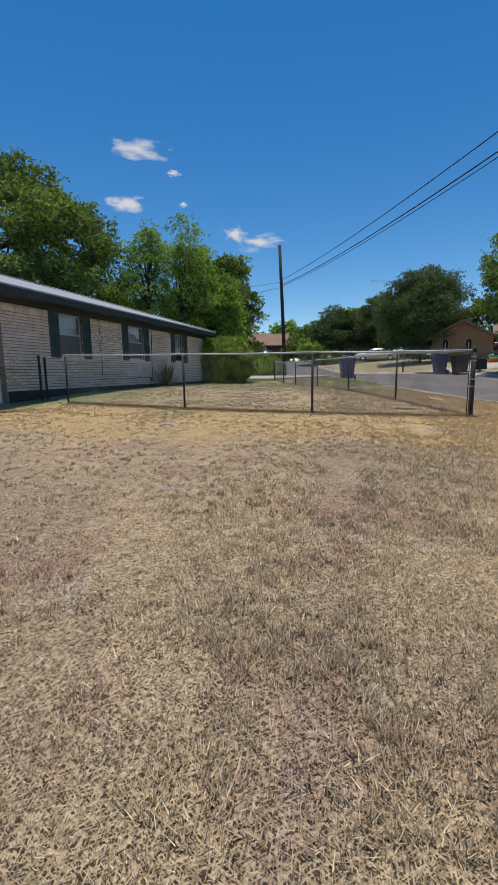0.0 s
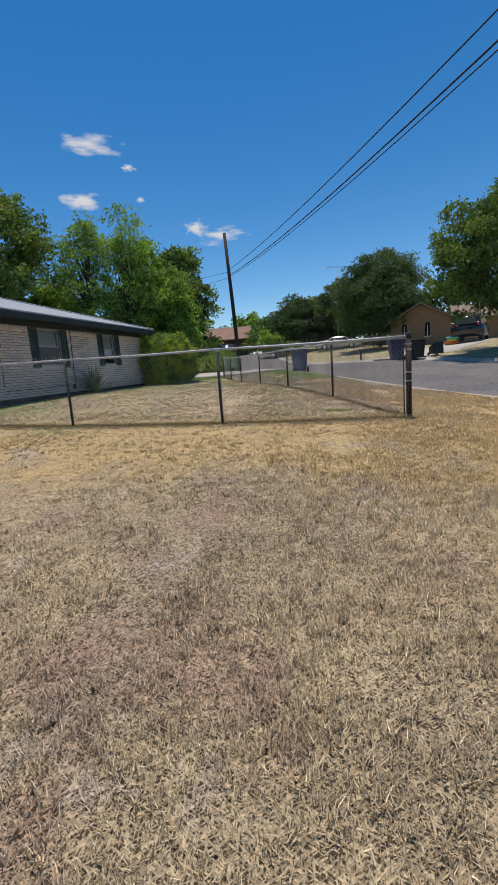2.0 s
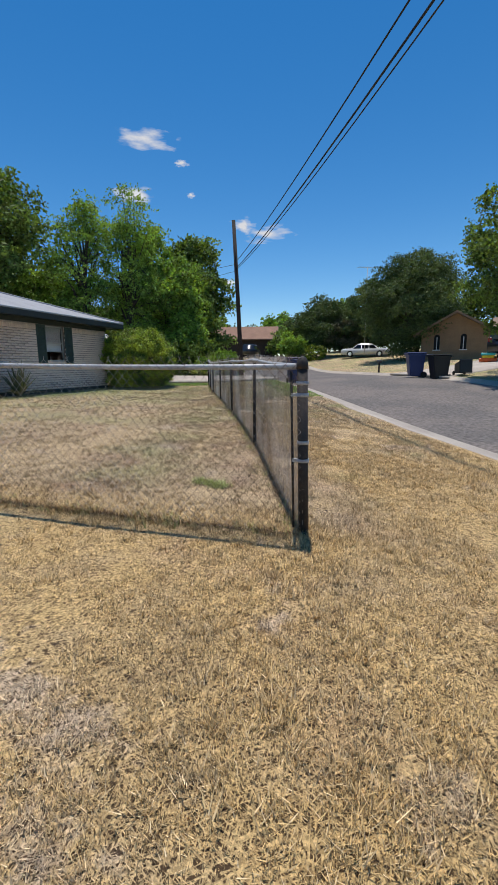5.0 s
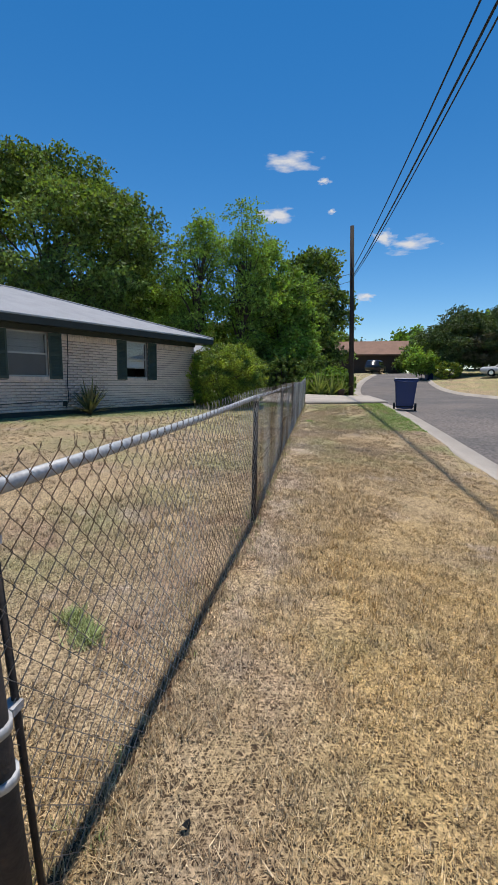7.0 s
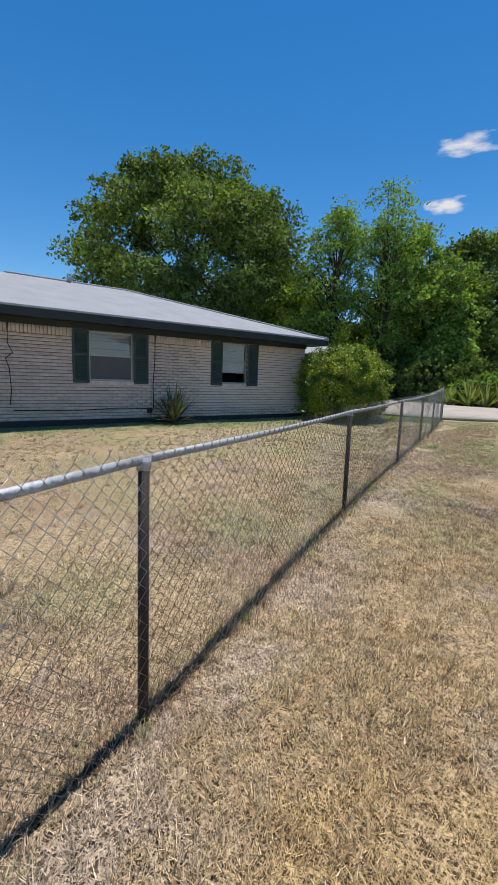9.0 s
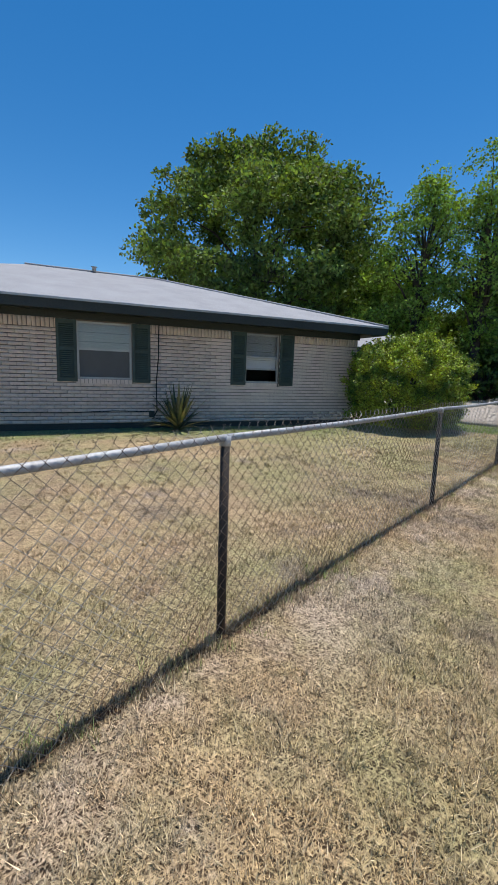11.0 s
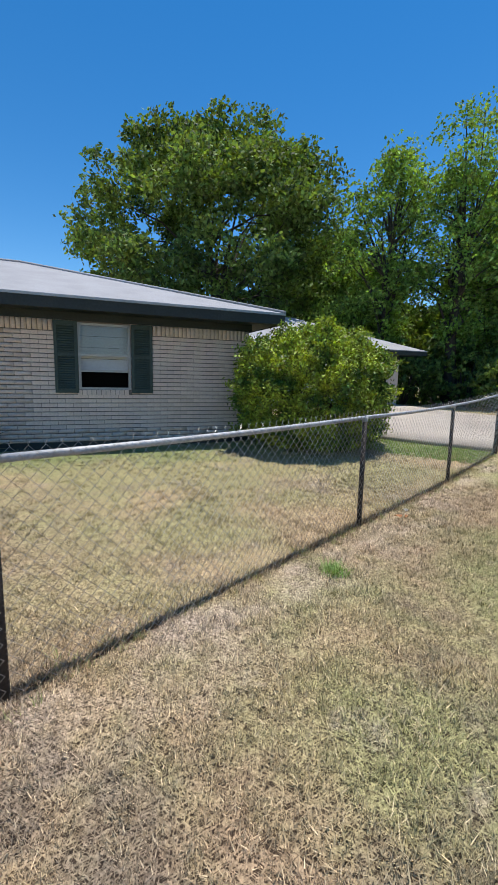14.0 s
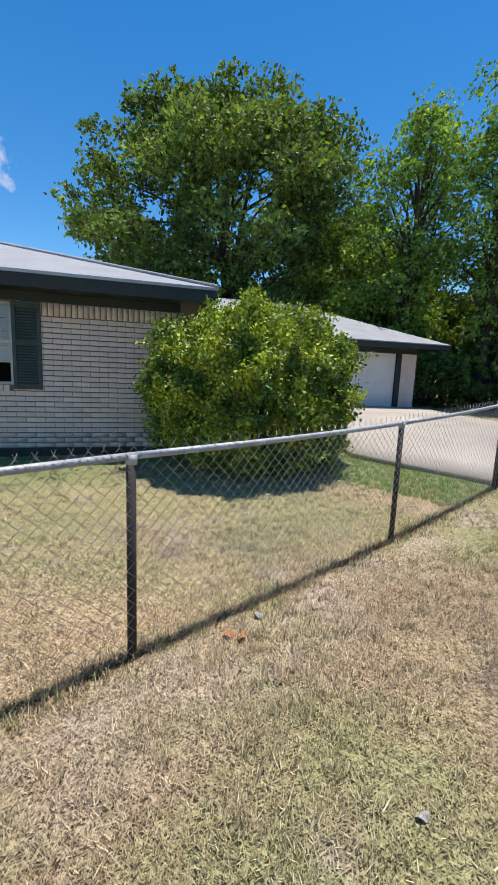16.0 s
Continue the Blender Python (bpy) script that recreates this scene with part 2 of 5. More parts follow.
GREEN_BLADES = material("green_grass_blade", (0.30, 0.37, 0.14), 0.8, 0.2, 0.9, 9.0, 0, (0.40, 0.40, 0.21), island=0.6, leaf=0.2)
THATCH = material("dead_thatch", (0.20, 0.115, 0.055), 0.9, 0.2, 2.0, 9.0, 0, (0.38, 0.26, 0.14), island=0.6)
BLUE_BIN = material("blue_bin_plastic", (0.009, 0.032, 0.14), 0.4, 0.1, 3.0, 40.0, 0.05)
BLACK_BIN = material("black_bin_plastic", (0.016, 0.017, 0.02), 0.45, 0.1, 3.0, 40.0, 0.05)
RUBBER = plain("rubber", (0.012, 0.012, 0.012), 0.8)
TAN_BRICK = material("tan_brick", (0.30, 0.19, 0.105), 0.85, 0.15, 2.0, 14.0, 0.2)
RED_ROOF = material("red_brown_shingle", (0.26, 0.15, 0.10), 0.9, 0.15, 1.0, 20.0, 0.3)
TAN_ROOF = material("brown_shingle", (0.24, 0.17, 0.12), 0.9, 0.15, 1.0, 20.0, 0.3)
# Brown darkened so that the wall colour holds the carport's shade.
BROWN_WALL_SHADED = material("brown_wall_shaded", (0.055, 0.038, 0.030), 0.85, 0.15, 1.0, 20.0, 0.2)
CAR_WHITE = material("white_car_paint", (0.62, 0.64, 0.66), 0.3, 0.04, 2.0, 20.0, 0, None, 0, coat=0.6)
CAR_BLACK = material("black_car_paint", (0.012, 0.013, 0.016), 0.3, 0.04, 2.0, 20.0, 0, None, 0, coat=0.6)
GLASS_DARK = plain("dark_car_glass", (0.015, 0.018, 0.022), 0.08)
ORANGE = plain("orange_plastic", (0.80, 0.13, 0.02), 0.5)
YELLOW = plain("yellow_plastic", (0.75, 0.55, 0.03), 0.5)
TEAL = plain("teal_plastic", (0.03, 0.45, 0.48), 0.5)
POT = material("terracotta_pot", (0.10, 0.065, 0.055), 0.8, 0.2, 5.0, 40.0, 0.1)
LIGHT_RED = plain("red_lamp", (0.30, 0.01, 0.01), 0.25)
CHROME = plain("chrome", (0.6, 0.6, 0.6), 0.2, 1.0)


def glass():
    m = bpy.data.materials.new("window_glass")
    m.use_nodes = True
    b = m.node_tree.nodes["Principled BSDF"]
    b.inputs["Transmission Weight"].default_value, b.inputs["Roughness"].default_value, b.inputs["IOR"].default_value = 1.0, 0.02, 1.45
    return m


GLASS = glass()


# ---- shapes ----
def part(name, bm, mat, parent=None, label="", smooth=False):
    """Links a bmesh as one mesh object under its thing."""
    me = bpy.data.meshes.new(name)
    bm.to_mesh(me)
    bm.free()
    return mesh_part(name, me, mat, parent, label, smooth)


def mesh_part(name, me, mat, parent=None, label="", smooth=False):
    if mat and not me.materials:
        me.materials.append(mat)
    if smooth:
        me.polygons.foreach_set("use_smooth", [True] * len(me.polygons))
    ob = new(name, me)
    ob.parent = parent
    if label:
        ob["label"] = label
    return ob


def thing(name, m, label, category, group="", kind=""):
    ob = new(name)
    ob.matrix_world = m
    return tagged(ob, label, category, group, kind)


def add_box(bm, x0, y0, z0, x1, y1, z1, bevel=0.0):
    vs = [bm.verts.new((x, y, z)) for z in (z0, z1) for y in (y0, y1) for x in (x0, x1)]
    fs = [bm.faces.new([vs[i] for i in q]) for q in ((0, 2, 3, 1), (4, 5, 7, 6), (0, 1, 5, 4), (2, 6, 7, 3), (1, 3, 7, 5), (0, 4, 6, 2))]
    if bevel:
        es = {e for f in fs for e in f.edges}
        bmesh.ops.bevel(bm, geom=list(es), offset=bevel, segments=1, affect="EDGES")
    return bm


def box(x0, y0, z0, x1, y1, z1, bevel=0.0):
    return add_box(bmesh.new(), x0, y0, z0, x1, y1, z1, bevel)


def add_tube(bm, points, radii, sides=8, cap=True):
    """A tapering tube along points."""
    pts = [Vector(p) for p in points]
    rings = []
    for i, p in enumerate(pts):
        d = (pts[min(i + 1, len(pts) - 1)] - pts[max(i - 1, 0)]).normalized()
        q = d.to_track_quat("Z", "X")
        r = radii[i] if hasattr(radii, "__len__") else radii
        rings.append([bm.verts.new(p + q @ Vector((r * math.cos(a), r * math.sin(a), 0)))
                      for a in (2 * math.pi * k / sides for k in range(sides))])
    for a, b in zip(rings, rings[1:]):
        for k in range(sides):
            f = bm.faces.new((a[k], a[(k + 1) % sides], b[(k + 1) % sides], b[k]))
            f.smooth = True
    if cap:
        bm.faces.new(rings[0][::-1])
        bm.faces.new(rings[-1])
    return bm


def tube(points, radii, sides=8):
    return add_tube(bmesh.new(), points, radii, sides)


def arrays(name, co, faces):
    """A mesh from arrays of corners and of equally sized faces."""
    me = bpy.data.meshes.new(name)
    n, k = faces.shape
    me.vertices.add(len(co))
    me.vertices.foreach_set("co", np.asarray(co, np.float32).ravel())
    me.loops.add(n * k)
    me.loops.foreach_set("vertex_index", faces.astype(np.int32).ravel())
    me.polygons.add(n)
    me.polygons.foreach_set("loop_start", np.arange(0, n * k, k, dtype=np.int32))
    me.update(calc_edges=True)
    return me


def grid_faces(nu, nv):
    i = np.arange(nu * nv).reshape(nu, nv)
    return np.stack([i[:-1, :-1], i[1:, :-1], i[1:, 1:], i[:-1, 1:]], -1).reshape(-1, 4)


# ---- the lie of the land ----
def sm(a):
    a = np.clip(a, 0.0, 1.0)
    return a * a * (3 - 2 * a)


def edge(y):
    """The near edge of the street."""
    y = np.asarray(y, float)
    return 8.95 + 0.0045 * np.clip(y - 34, 0, 60) ** 2


WIDE = 6.6


def kerb_z(y):
    y = np.asarray(y, float)
    return 0.36 + 0.62 * sm((y - 7) / 18) + 2.4 * sm((y - 36) / 44) - 0.03 * np.clip(7 - y, 0, 25)


def road_z(x, y):
    return kerb_z(y) + 0.03 * (x - edge(y))


def gz(x, y):
    x, y = np.asarray(x, float), np.asarray(y, float)
    e0 = edge(y)
    fence = 0.54 + 0.27 * sm((y - 5.5) / 9) + 0.30 * sm((y - 20.5) / 8) + 1.8 * sm((y - 38) / 44)
    w = np.clip((x - 5.4) / (e0 - 0.35 - 5.4), 0, 1)
    d = np.clip((5.27 - x) * 0.432 + (6.84 - y) * 0.902, 0, 14)
    drop = np.where(d < 9, 0.012 * d + 0.005 * d * d, 0.513 + 0.06 * (d - 9))
    z = (fence + 0.10 * sm((5.4 - x) / 6) * sm((y - 9) / 8) - drop) * (1 - w) + (kerb_z(y) + 0.10) * w
    far = x - e0 - WIDE
    lawn = road_z(e0 + WIDE, y) + 0.12 + 0.097 * np.clip(far - 0.4, 0, 8) + 0.03 * np.clip(far - 8.4, 0, 60)
    under = road_z(x, y) - 0.12
    z = np.where(x > e0 - 0.32, under, z)
    return np.where(far > 0.40, lawn, z)


def g(x, y):
    return float(gz(x, y))

LEAF_LITTER = material("dry_fallen_leaf", (0.50, 0.22, 0.09), 0.8, 0.25, 20.0, 90.0, 0.1)
STONE = material("pale_stone", (0.45, 0.42, 0.38), 0.9, 0.2, 20.0, 90.0, 0.4)
SCREEN = material("grey_insect_screen", (0.10, 0.105, 0.11), 0.7, 0.1, 3.0, 200.0, 0.1)


# ---- ground, street, drives ----
def ground_sheet():
    xs = np.concatenate([[-900, -400, -200, -100, -60, -40], np.arange(-28, 4, 1.0), np.arange(4, 19.01, 0.25), np.arange(20, 50, 1.0), [55, 70, 100, 200, 400, 900]])
    ys = np.concatenate([[-900, -400, -200, -100, -50, -30], np.arange(-16, 34, 0.5), np.arange(34, 90, 1.0), [95, 110, 140, 200, 400, 900]])
    xs = np.sort(np.concatenate([xs, [8.62, 8.64, 15.94, 15.96]]))
    x, y = np.meshgrid(xs, ys, indexing="ij")
    z = gz(np.clip(x, -60, 60), np.clip(y, -40, 95))
    near = (x > -20) & (x < 9) & (y > -12) & (y < 34)
    z = z + near * 0.012 * np.sin(x * 1.9 + 0.7 * y) * np.sin(y * 1.45 - 0.4 * x)
    me = arrays("ground", np.stack([x, y, z], -1).reshape(-1, 3), grid_faces(len(xs), len(ys)))
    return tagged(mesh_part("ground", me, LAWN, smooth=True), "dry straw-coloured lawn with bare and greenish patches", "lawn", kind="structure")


ground_sheet()


def strip(name, mat, ys, offsets, heights, label, category):
    """A long strip along the street: cross-section offsets from its near edge, at heights above the road's surface."""
    y = np.repeat(ys[:, None], len(offsets), 1)
    x = edge(y) + np.array(offsets)[None]
    z = road_z(x, y) + np.array(heights)[None]
    me = arrays(name, np.stack([x, y, z], -1).reshape(-1, 3), grid_faces(len(ys), len(offsets))[:, ::-1])
    return tagged(mesh_part(name, me, mat), label, category, kind="structure")


YS = np.concatenate([np.arange(-40, 0, 4.0), np.arange(0, 70, 1.0)])
strip("road", ASPHALT, YS, [0.0, 1.5, 3.6, 5.7, WIDE], [0.0, 0.03, 0.05, 0.03, 0.0], "worn grey asphalt street with pale patches", "road")
strip("kerb_near", CONCRETE, YS, [-0.42, -0.40, -0.24, -0.17, 0.20, 0.22], [-0.05, 0.105, 0.11, 0.03, 0.018, -0.1], "low concrete kerb and gutter beside the lawn", "kerb")
strip("kerb_far", CONCRETE, YS, [WIDE - 0.02, WIDE, WIDE + 0.20, WIDE + 0.26, WIDE + 0.42, WIDE + 0.44], [-0.1, 0.012, 0.03, 0.13, 0.125, -0.05], "low concrete kerb across the street", "kerb")


def loft(name, mat, near, far, steps, rise, label, category):
    """A slab between two edge lines that follows the ground."""
    def along(line, t):
        s = t * (len(line) - 1)
        i = min(int(s), len(line) - 2)
        return Vector(line[i]).lerp(Vector(line[i + 1]), s - i)
    co = []
    for i in range(steps + 1):
        a, b = along(near, i / steps), along(far, i / steps)
        for k in range(9):
            p = a.lerp(b, k / 8)
            road = edge(p.y) - 0.45 < p.x < edge(p.y) + WIDE + 0.45
            z = road_z(p.x, p.y) + 0.135 if road else g(p.x, p.y) + rise
            co.append((p.x, p.y, float(z)))
    me = arrays(name, np.array(co), grid_faces(steps + 1, 9))
    ob = mesh_part(name, me, mat)
    sol = ob.modifiers.new("thickness", "SOLIDIFY")
    sol.thickness, sol.offset = 0.08, -1
    return tagged(ob, label, category, kind="structure")


loft("driveway", CONCRETE, [(8.93, 25.0), (6.8, 24.9), (3.3, 24.7), (0.9, 26.2), (-2.6, 28.6)],
     [(8.93, 32.2), (7.2, 31.6), (4.4, 31.6), (2.2, 32.2), (-0.2, 33.6)], 28, 0.012, "pale concrete driveway leading to the garage", "driveway")
loft("driveway_far", CONCRETE, [(15.6, 21.6), (19.0, 22.9), (26.5, 28.0)], [(15.6, 27.0), (19.0, 27.6), (25.5, 32.0)], 14, 0.03,
     "pale concrete driveway across the street", "driveway")

# ---- the brick house ----
HOUSE_AZ = 25.25
HOUSE = pose(1.186, 22.69, 0, 0, 0, -HOUSE_AZ)      # local x: out of the front wall, y: along it, (0, 0) the corner
LONG, DEEP = 12.75, 9.0
WALL0, WALL1 = 0.70, 3.20
SOLDIER = 3.00


def house_place(x, y, z=0.0):
    return HOUSE @ Vector((x, y, z))


house = thing("house", HOUSE, "single-storey pale painted brick house with grey shingle hip roof", "house")
WINDOWS = [(-10.74, -9.72, 0.40, "closed"), (-7.13, -6.01, 0.39, "closed"), (-3.30, -2.38, 0.39, "open")]
W0, W1 = 1.98, 3.17


def front_wall_sections():
    """The front wall's backing in sections that leave real openings."""
    cuts = sorted((a, b) for a, b, _, _ in WINDOWS)
    y = -LONG
    for a, b in cuts:
        yield y, a, WALL0, WALL1 + 0.1
        yield a, b, WALL0, W0
        yield a, b, W1, WALL1 + 0.1
        y = b
    yield y, -0.012, WALL0, WALL1 + 0.1


for y0, y1, z0, z1 in front_wall_sections():
    part("front_wall", box(-0.20, y0, z0, -0.012, y1, z1), MORTAR, house, "dark recessed mortar behind pale brick")
part("end_wall", box(-DEEP, -0.20, WALL0, -0.20, -0.014, WALL1 + 0.1), BRICK_REST, house)
part("south_wall", box(-DEEP, -LONG, WALL0, -0.20, -LONG + 0.2, WALL1 + 0.1), BRICK_REST, house)
part("back_wall", box(-DEEP - 0.2, -LONG, WALL0, -DEEP, -0.014, WALL1 + 0.1), BRICK_REST, house)
part("foundation", box(-DEEP, -LONG + 0.05, 0.3, -0.03, -0.03, 0.86), CONCRETE, house)
part("frieze_board", box(-0.012, -LONG, 3.19, 0.030, 0.05, 3.34, 0.004), TRIM, house, "black-green frieze board")
part("ceiling", box(-DEEP, -LONG + 0.2, 3.22, -0.2, -0.2, 3.25), WHITE, house)


def hip_roof(y0, y1, x0, x1, eave, rise, over, apex_in):
    bm = bmesh.new()
    a = [(x0 - over, y0 - over), (x1 + over, y0 - over), (x1 + over, y1 + over), (x0 - over, y1 + over)]
    v = [bm.verts.new((x, y, eave)) for x, y in a]
    xm = (x0 + x1) / 2
    r = [bm.verts.new((xm, y0 - over + apex_in, eave + rise)), bm.verts.new((xm, y1 + over - apex_in, eave + rise))]
    for f in ((v[0], v[1], r[0]), (v[1], v[2], r[1], r[0]), (v[2], v[3], r[1]), (v[3], v[0], r[0], r[1])):
        bm.faces.new(f)
    lo = [bm.verts.new((x, y, eave - 0.03)) for x, y in a]
    for i in range(4):
        bm.faces.new((lo[i], lo[(i + 1) % 4], v[(i + 1) % 4], v[i]))
    bm.faces.new(lo[::-1])
    return bm


EAVE, OVER = 3.53, 0.54
roof = part("roof", hip_roof(-LONG, 0, -DEEP, 0, EAVE, 1.52, OVER, 5.04), SHINGLE, house, "light grey asphalt shingle hip roof")
for nm, b in (("fascia", (OVER - 0.03, -LONG - OVER, 3.31, OVER - 0.002, OVER - 0.03, 3.498)),
              ("fascia", (-DEEP - OVER, OVER - 0.03, 3.31, OVER - 0.002, OVER - 0.002, 3.498)),
              ("fascia", (-DEEP - OVER, -LONG - OVER + 0.002, 3.31, OVER - 0.03, -LONG - OVER + 0.03, 3.498)),
              ("soffit", (0.032, -LONG - OVER + 0.03, 3.325, OVER - 0.032, OVER - 0.032, 3.345)),
              ("soffit", (-DEEP - OVER, 0.0, 3.325, 0.03, OVER - 0.032, 3.345))):
    part(nm, box(*b), TRIM, house, "dark green painted board")
bm = bmesh.new()
add_box(bm, OVER, -LONG - OVER, 3.485, OVER + 0.018, OVER, 3.522)
part("drip_edge", bm, ALU, house, "thin metal drip edge")
bm = bmesh.new()
add_tube(bm, [(OVER, OVER, EAVE + 0.012), (-4.5, OVER - 5.04, EAVE + 1.532)], 0.035, 6)
add_tube(bm, [(-4.5, OVER - 5.04, EAVE + 1.532), (-4.5, -LONG - OVER + 5.04, EAVE + 1.532)], 0.035, 6)
part("ridge_cap", bm, SHINGLE, roof)

for (a, b, shut, state) in WINDOWS:
    w = part("window", box(-0.10, a, W0, -0.06, a + 0.045, W1), ALU, house, "aluminium sash window with pale blind" if state == "closed" else "half open sash window with raised blind")
    part("window_frame", box(-0.10, b - 0.045, W0, -0.06, b, W1), ALU, w)
    part("window_frame", box(-0.10, a, W1 - 0.045, -0.06, b, W1), ALU, w)
    part("window_frame", box(-0.11, a, W0, -0.03, b, W0 + 0.04), ALU, w)
    part("sash_bar", box(-0.105, a + 0.045, 2.58, -0.055, b - 0.045, 2.625), ALU, w)
    low = 2.57 if state == "closed" else 2.34
    if state == "closed":
        part("insect_screen", box(-0.074, a + 0.046, W0 + 0.041, -0.070, b - 0.046, 2.579), SCREEN, w, "grey insect screen")
    pane = part("pane", box(-0.088, a + 0.04, 2.60 if state == "open" else W0 + 0.03, -0.084, b - 0.04, W1 - 0.03), GLASS, w)
    pane.visible_shadow = False
    bm = bmesh.new()
    n = max(2, round((W1 - 0.04 - low) / 0.2))
    tall = (W1 - 0.02 - low) / n
    for i in range(n):
        z = low + i * tall
        add_box(bm, -0.150, a + 0.03, z, -0.144 + 0.008 * (i % 2), b - 0.03, z + tall - 0.006)
    part("blind", bm, BLIND, w, "pale slatted blind")
    if state == "open":
        part("sash_bar", box(-0.13, a + 0.045, 2.30, -0.10, b - 0.045, 2.34), ALU, w)
    # Black sheet behind the opening, put there for the shade of the room.
    part("room_shade_sheet", box(-0.9, a - 0.2, W0 - 0.2, -0.86, b + 0.2, W1 + 0.05), DARK, w)
    sill = bmesh.new()
    k = int((b - a + 0.06) / 0.082)
    for i in range(k):
        y = a - 0.03 + i * 0.082
        add_box(sill, -0.03, y, W0 - 0.10, 0.022, y + 0.072, W0 - 0.004)
    part("brick_sill", sill, BRICK_REST, w, "row of sill bricks on edge")
    for side in (0, 1):
        y0 = b + 0.004 if side else a - shut - 0.004
        y1 = y0 + shut
        bm = bmesh.new()
        for s in ((y0, W0 - 0.06, y0 + 0.055, W1 + 0.01), (y1 - 0.055, W0 - 0.06, y1, W1 + 0.01)):
            add_box(bm, 0.004, s[0], s[1], 0.034, s[2], s[3], 0.004)
        for z0 in (W0 - 0.06, 2.56, W1 - 0.06):
            add_box(bm, 0.004, y0 + 0.055, z0, 0.033, y1 - 0.055, z0 + 0.07)
        sh = part("shutter", bm, SHUTTER, house, "dark green louvred shutter")
        part("backing", box(0.0112, y0 + 0.02, W0 - 0.03, 0.0135, y1 - 0.02, W1 - 0.01), SHUTTER, sh)
        for j in range(27):
            z = W0 + 0.02 + j * 0.041
            bm = bmesh.new()
            vs = [bm.verts.new(p) for p in ((0.006, y0 + 0.05, z + 0.032), (0.006, y1 - 0.05, z + 0.032), (0.030, y1 - 0.05, z), (0.030, y0 + 0.05, z),
                                            (0.006, y0 + 0.05, z + 0.026), (0.006, y1 - 0.05, z + 0.026), (0.030, y1 - 0.05, z - 0.006), (0.030, y0 + 0.05, z - 0.006))]
            for f in ((0, 1, 2, 3), (3, 2, 6, 7), (7, 6, 5, 4)):
                bm.faces.new([vs[i] for i in f])
            part("louvre", bm, SHUTTER, sh)

# conduit and low cable on the front wall
bm = tube([(0.03, -5.43, 3.19), (0.03, -5.44, 2.5), (0.035, -5.49, 1.9), (0.03, -5.47, 1.3), (0.035, -5.57, 1.12)], 0.012, 6)
part("conduit", bm, CABLE, house, "thin black cable running down the brick")
part("conduit", tube([(0.03, -5.57, 1.28), (0.03, -6.4, 1.30), (0.03, -7.4, 1.26), (0.03, -8.8, 1.28)], 0.010, 6), CABLE, house, "thin black cable along the brick")
part("junction_box", box(0.0, -5.65, 1.15, 0.06, -5.53, 1.30, 0.006), TRIM, house)

part("conduit", tube([(0.03, -8.85, 3.19), (0.04, -8.87, 2.75), (0.07, -8.78, 2.55), (0.05, -8.92, 2.42), (0.03, -8.85, 2.2), (0.03, -8.83, 1.75), (0.035, -8.86, 1.4)], 0.011, 6), CABLE, house, "black cable with a loose coil")
part("vent_cap", tube([(-4.4, -6.4, 5.0), (-4.4, -6.4, 5.16), (-4.4, -6.4, 5.18)], [0.06, 0.06, 0.10], 10), ALU, roof, "small roof vent")
# Dark strip stands in for shade and dark soil along the wall's foot.
part("foot_shade_strip", box(-0.02, -LONG, 0.55, 0.014, 0.0, 1.03), TRIM, house, "dark strip for the shade and soil bed at the wall's foot")

# ---- garage wing ----
GX, GY0, GY1 = -5.95, 1.6, 9.15
GF = 1.13
garage = thing("garage", HOUSE, "attached garage with white door and grey shingle roof", "garage")
bm = bmesh.new()
add_box(bm, GX - 0.2, GY1 - 0.62, GF - 0.5, GX, GY1, GF + 2.05)
part("brick_pier", bm, BRICK_REST, garage, "pale painted brick pier")
part("brick_pier", box(GX - 0.2, GY0, GF - 0.5, GX, GY0 + 2.3, GF + 2.05), BRICK_REST, garage, "pale painted brick pier")
part("side_wall", box(GX - 6.5, GY1 - 0.2, GF - 0.5, GX - 0.2, GY1, GF + 2.05), BRICK_REST, garage)
part("back_wall", box(GX - 6.7, GY0, GF - 0.5, GX - 6.5, GY1, GF + 2.05), BRICK_REST, garage)
part("side_wall", box(GX - 6.5, GY0, GF - 0.5, GX - 0.2, GY0 + 0.2, GF + 2.05), BRICK_REST, garage)
part("lintel", box(GX - 0.18, GY0 + 2.3, GF + 2.00, GX + 0.02, GY1 + 0.02, GF + 2.20), TRIM, garage, "dark green lintel board")
part("door_post", box(GX - 0.10, GY1 - 0.78, GF - 0.1, GX + 0.03, GY1 - 0.62, GF + 2.00), TRIM, garage, "dark blue-green door post")
door = part("garage_door", box(GX - 0.14, GY0 + 2.3, GF - 0.1, GX - 0.10, GY1 - 0.78, GF + 2.00), WHITE, garage, "white panelled garage door")
for i in range(4):
    for j in range(4):
        y0 = GY0 + 2.42 + j * 1.08
        part("door_panel", box(GX - 0.10, y0, GF + 0.06 + i * 0.485, GX - 0.088, y0 + 0.96, GF + 0.45 + i * 0.485, 0.004), WHITE, door)
part("door_handle", box(GX - 0.088, GY1 - 1.9, GF + 0.95, GX - 0.05, GY1 - 1.78, GF + 0.99), ALU, door)
part("roof", hip_roof(GY0 - 2.5, GY1, GX - 6.6, GX, GF + 2.34, 1.5, 0.75, 4.0), SHINGLE, garage, "grey shingle roof under tree shade")
part("fascia", box(GX + 0.72, GY0 - 3.2, GF + 2.16, GX + 0.748, GY1 + 0.748, GF + 2.305), TRIM, garage)
part("fascia", box(GX - 7.3, GY1 + 0.72, GF + 2.16, GX + 0.72, GY1 + 0.748, GF + 2.305), TRIM, garage)
part("soffit", box(GX - 7.2, GY0 - 3.1, GF + 2.165, GX + 0.71, GY1 + 0.71, GF + 2.18), TRIM, garage)

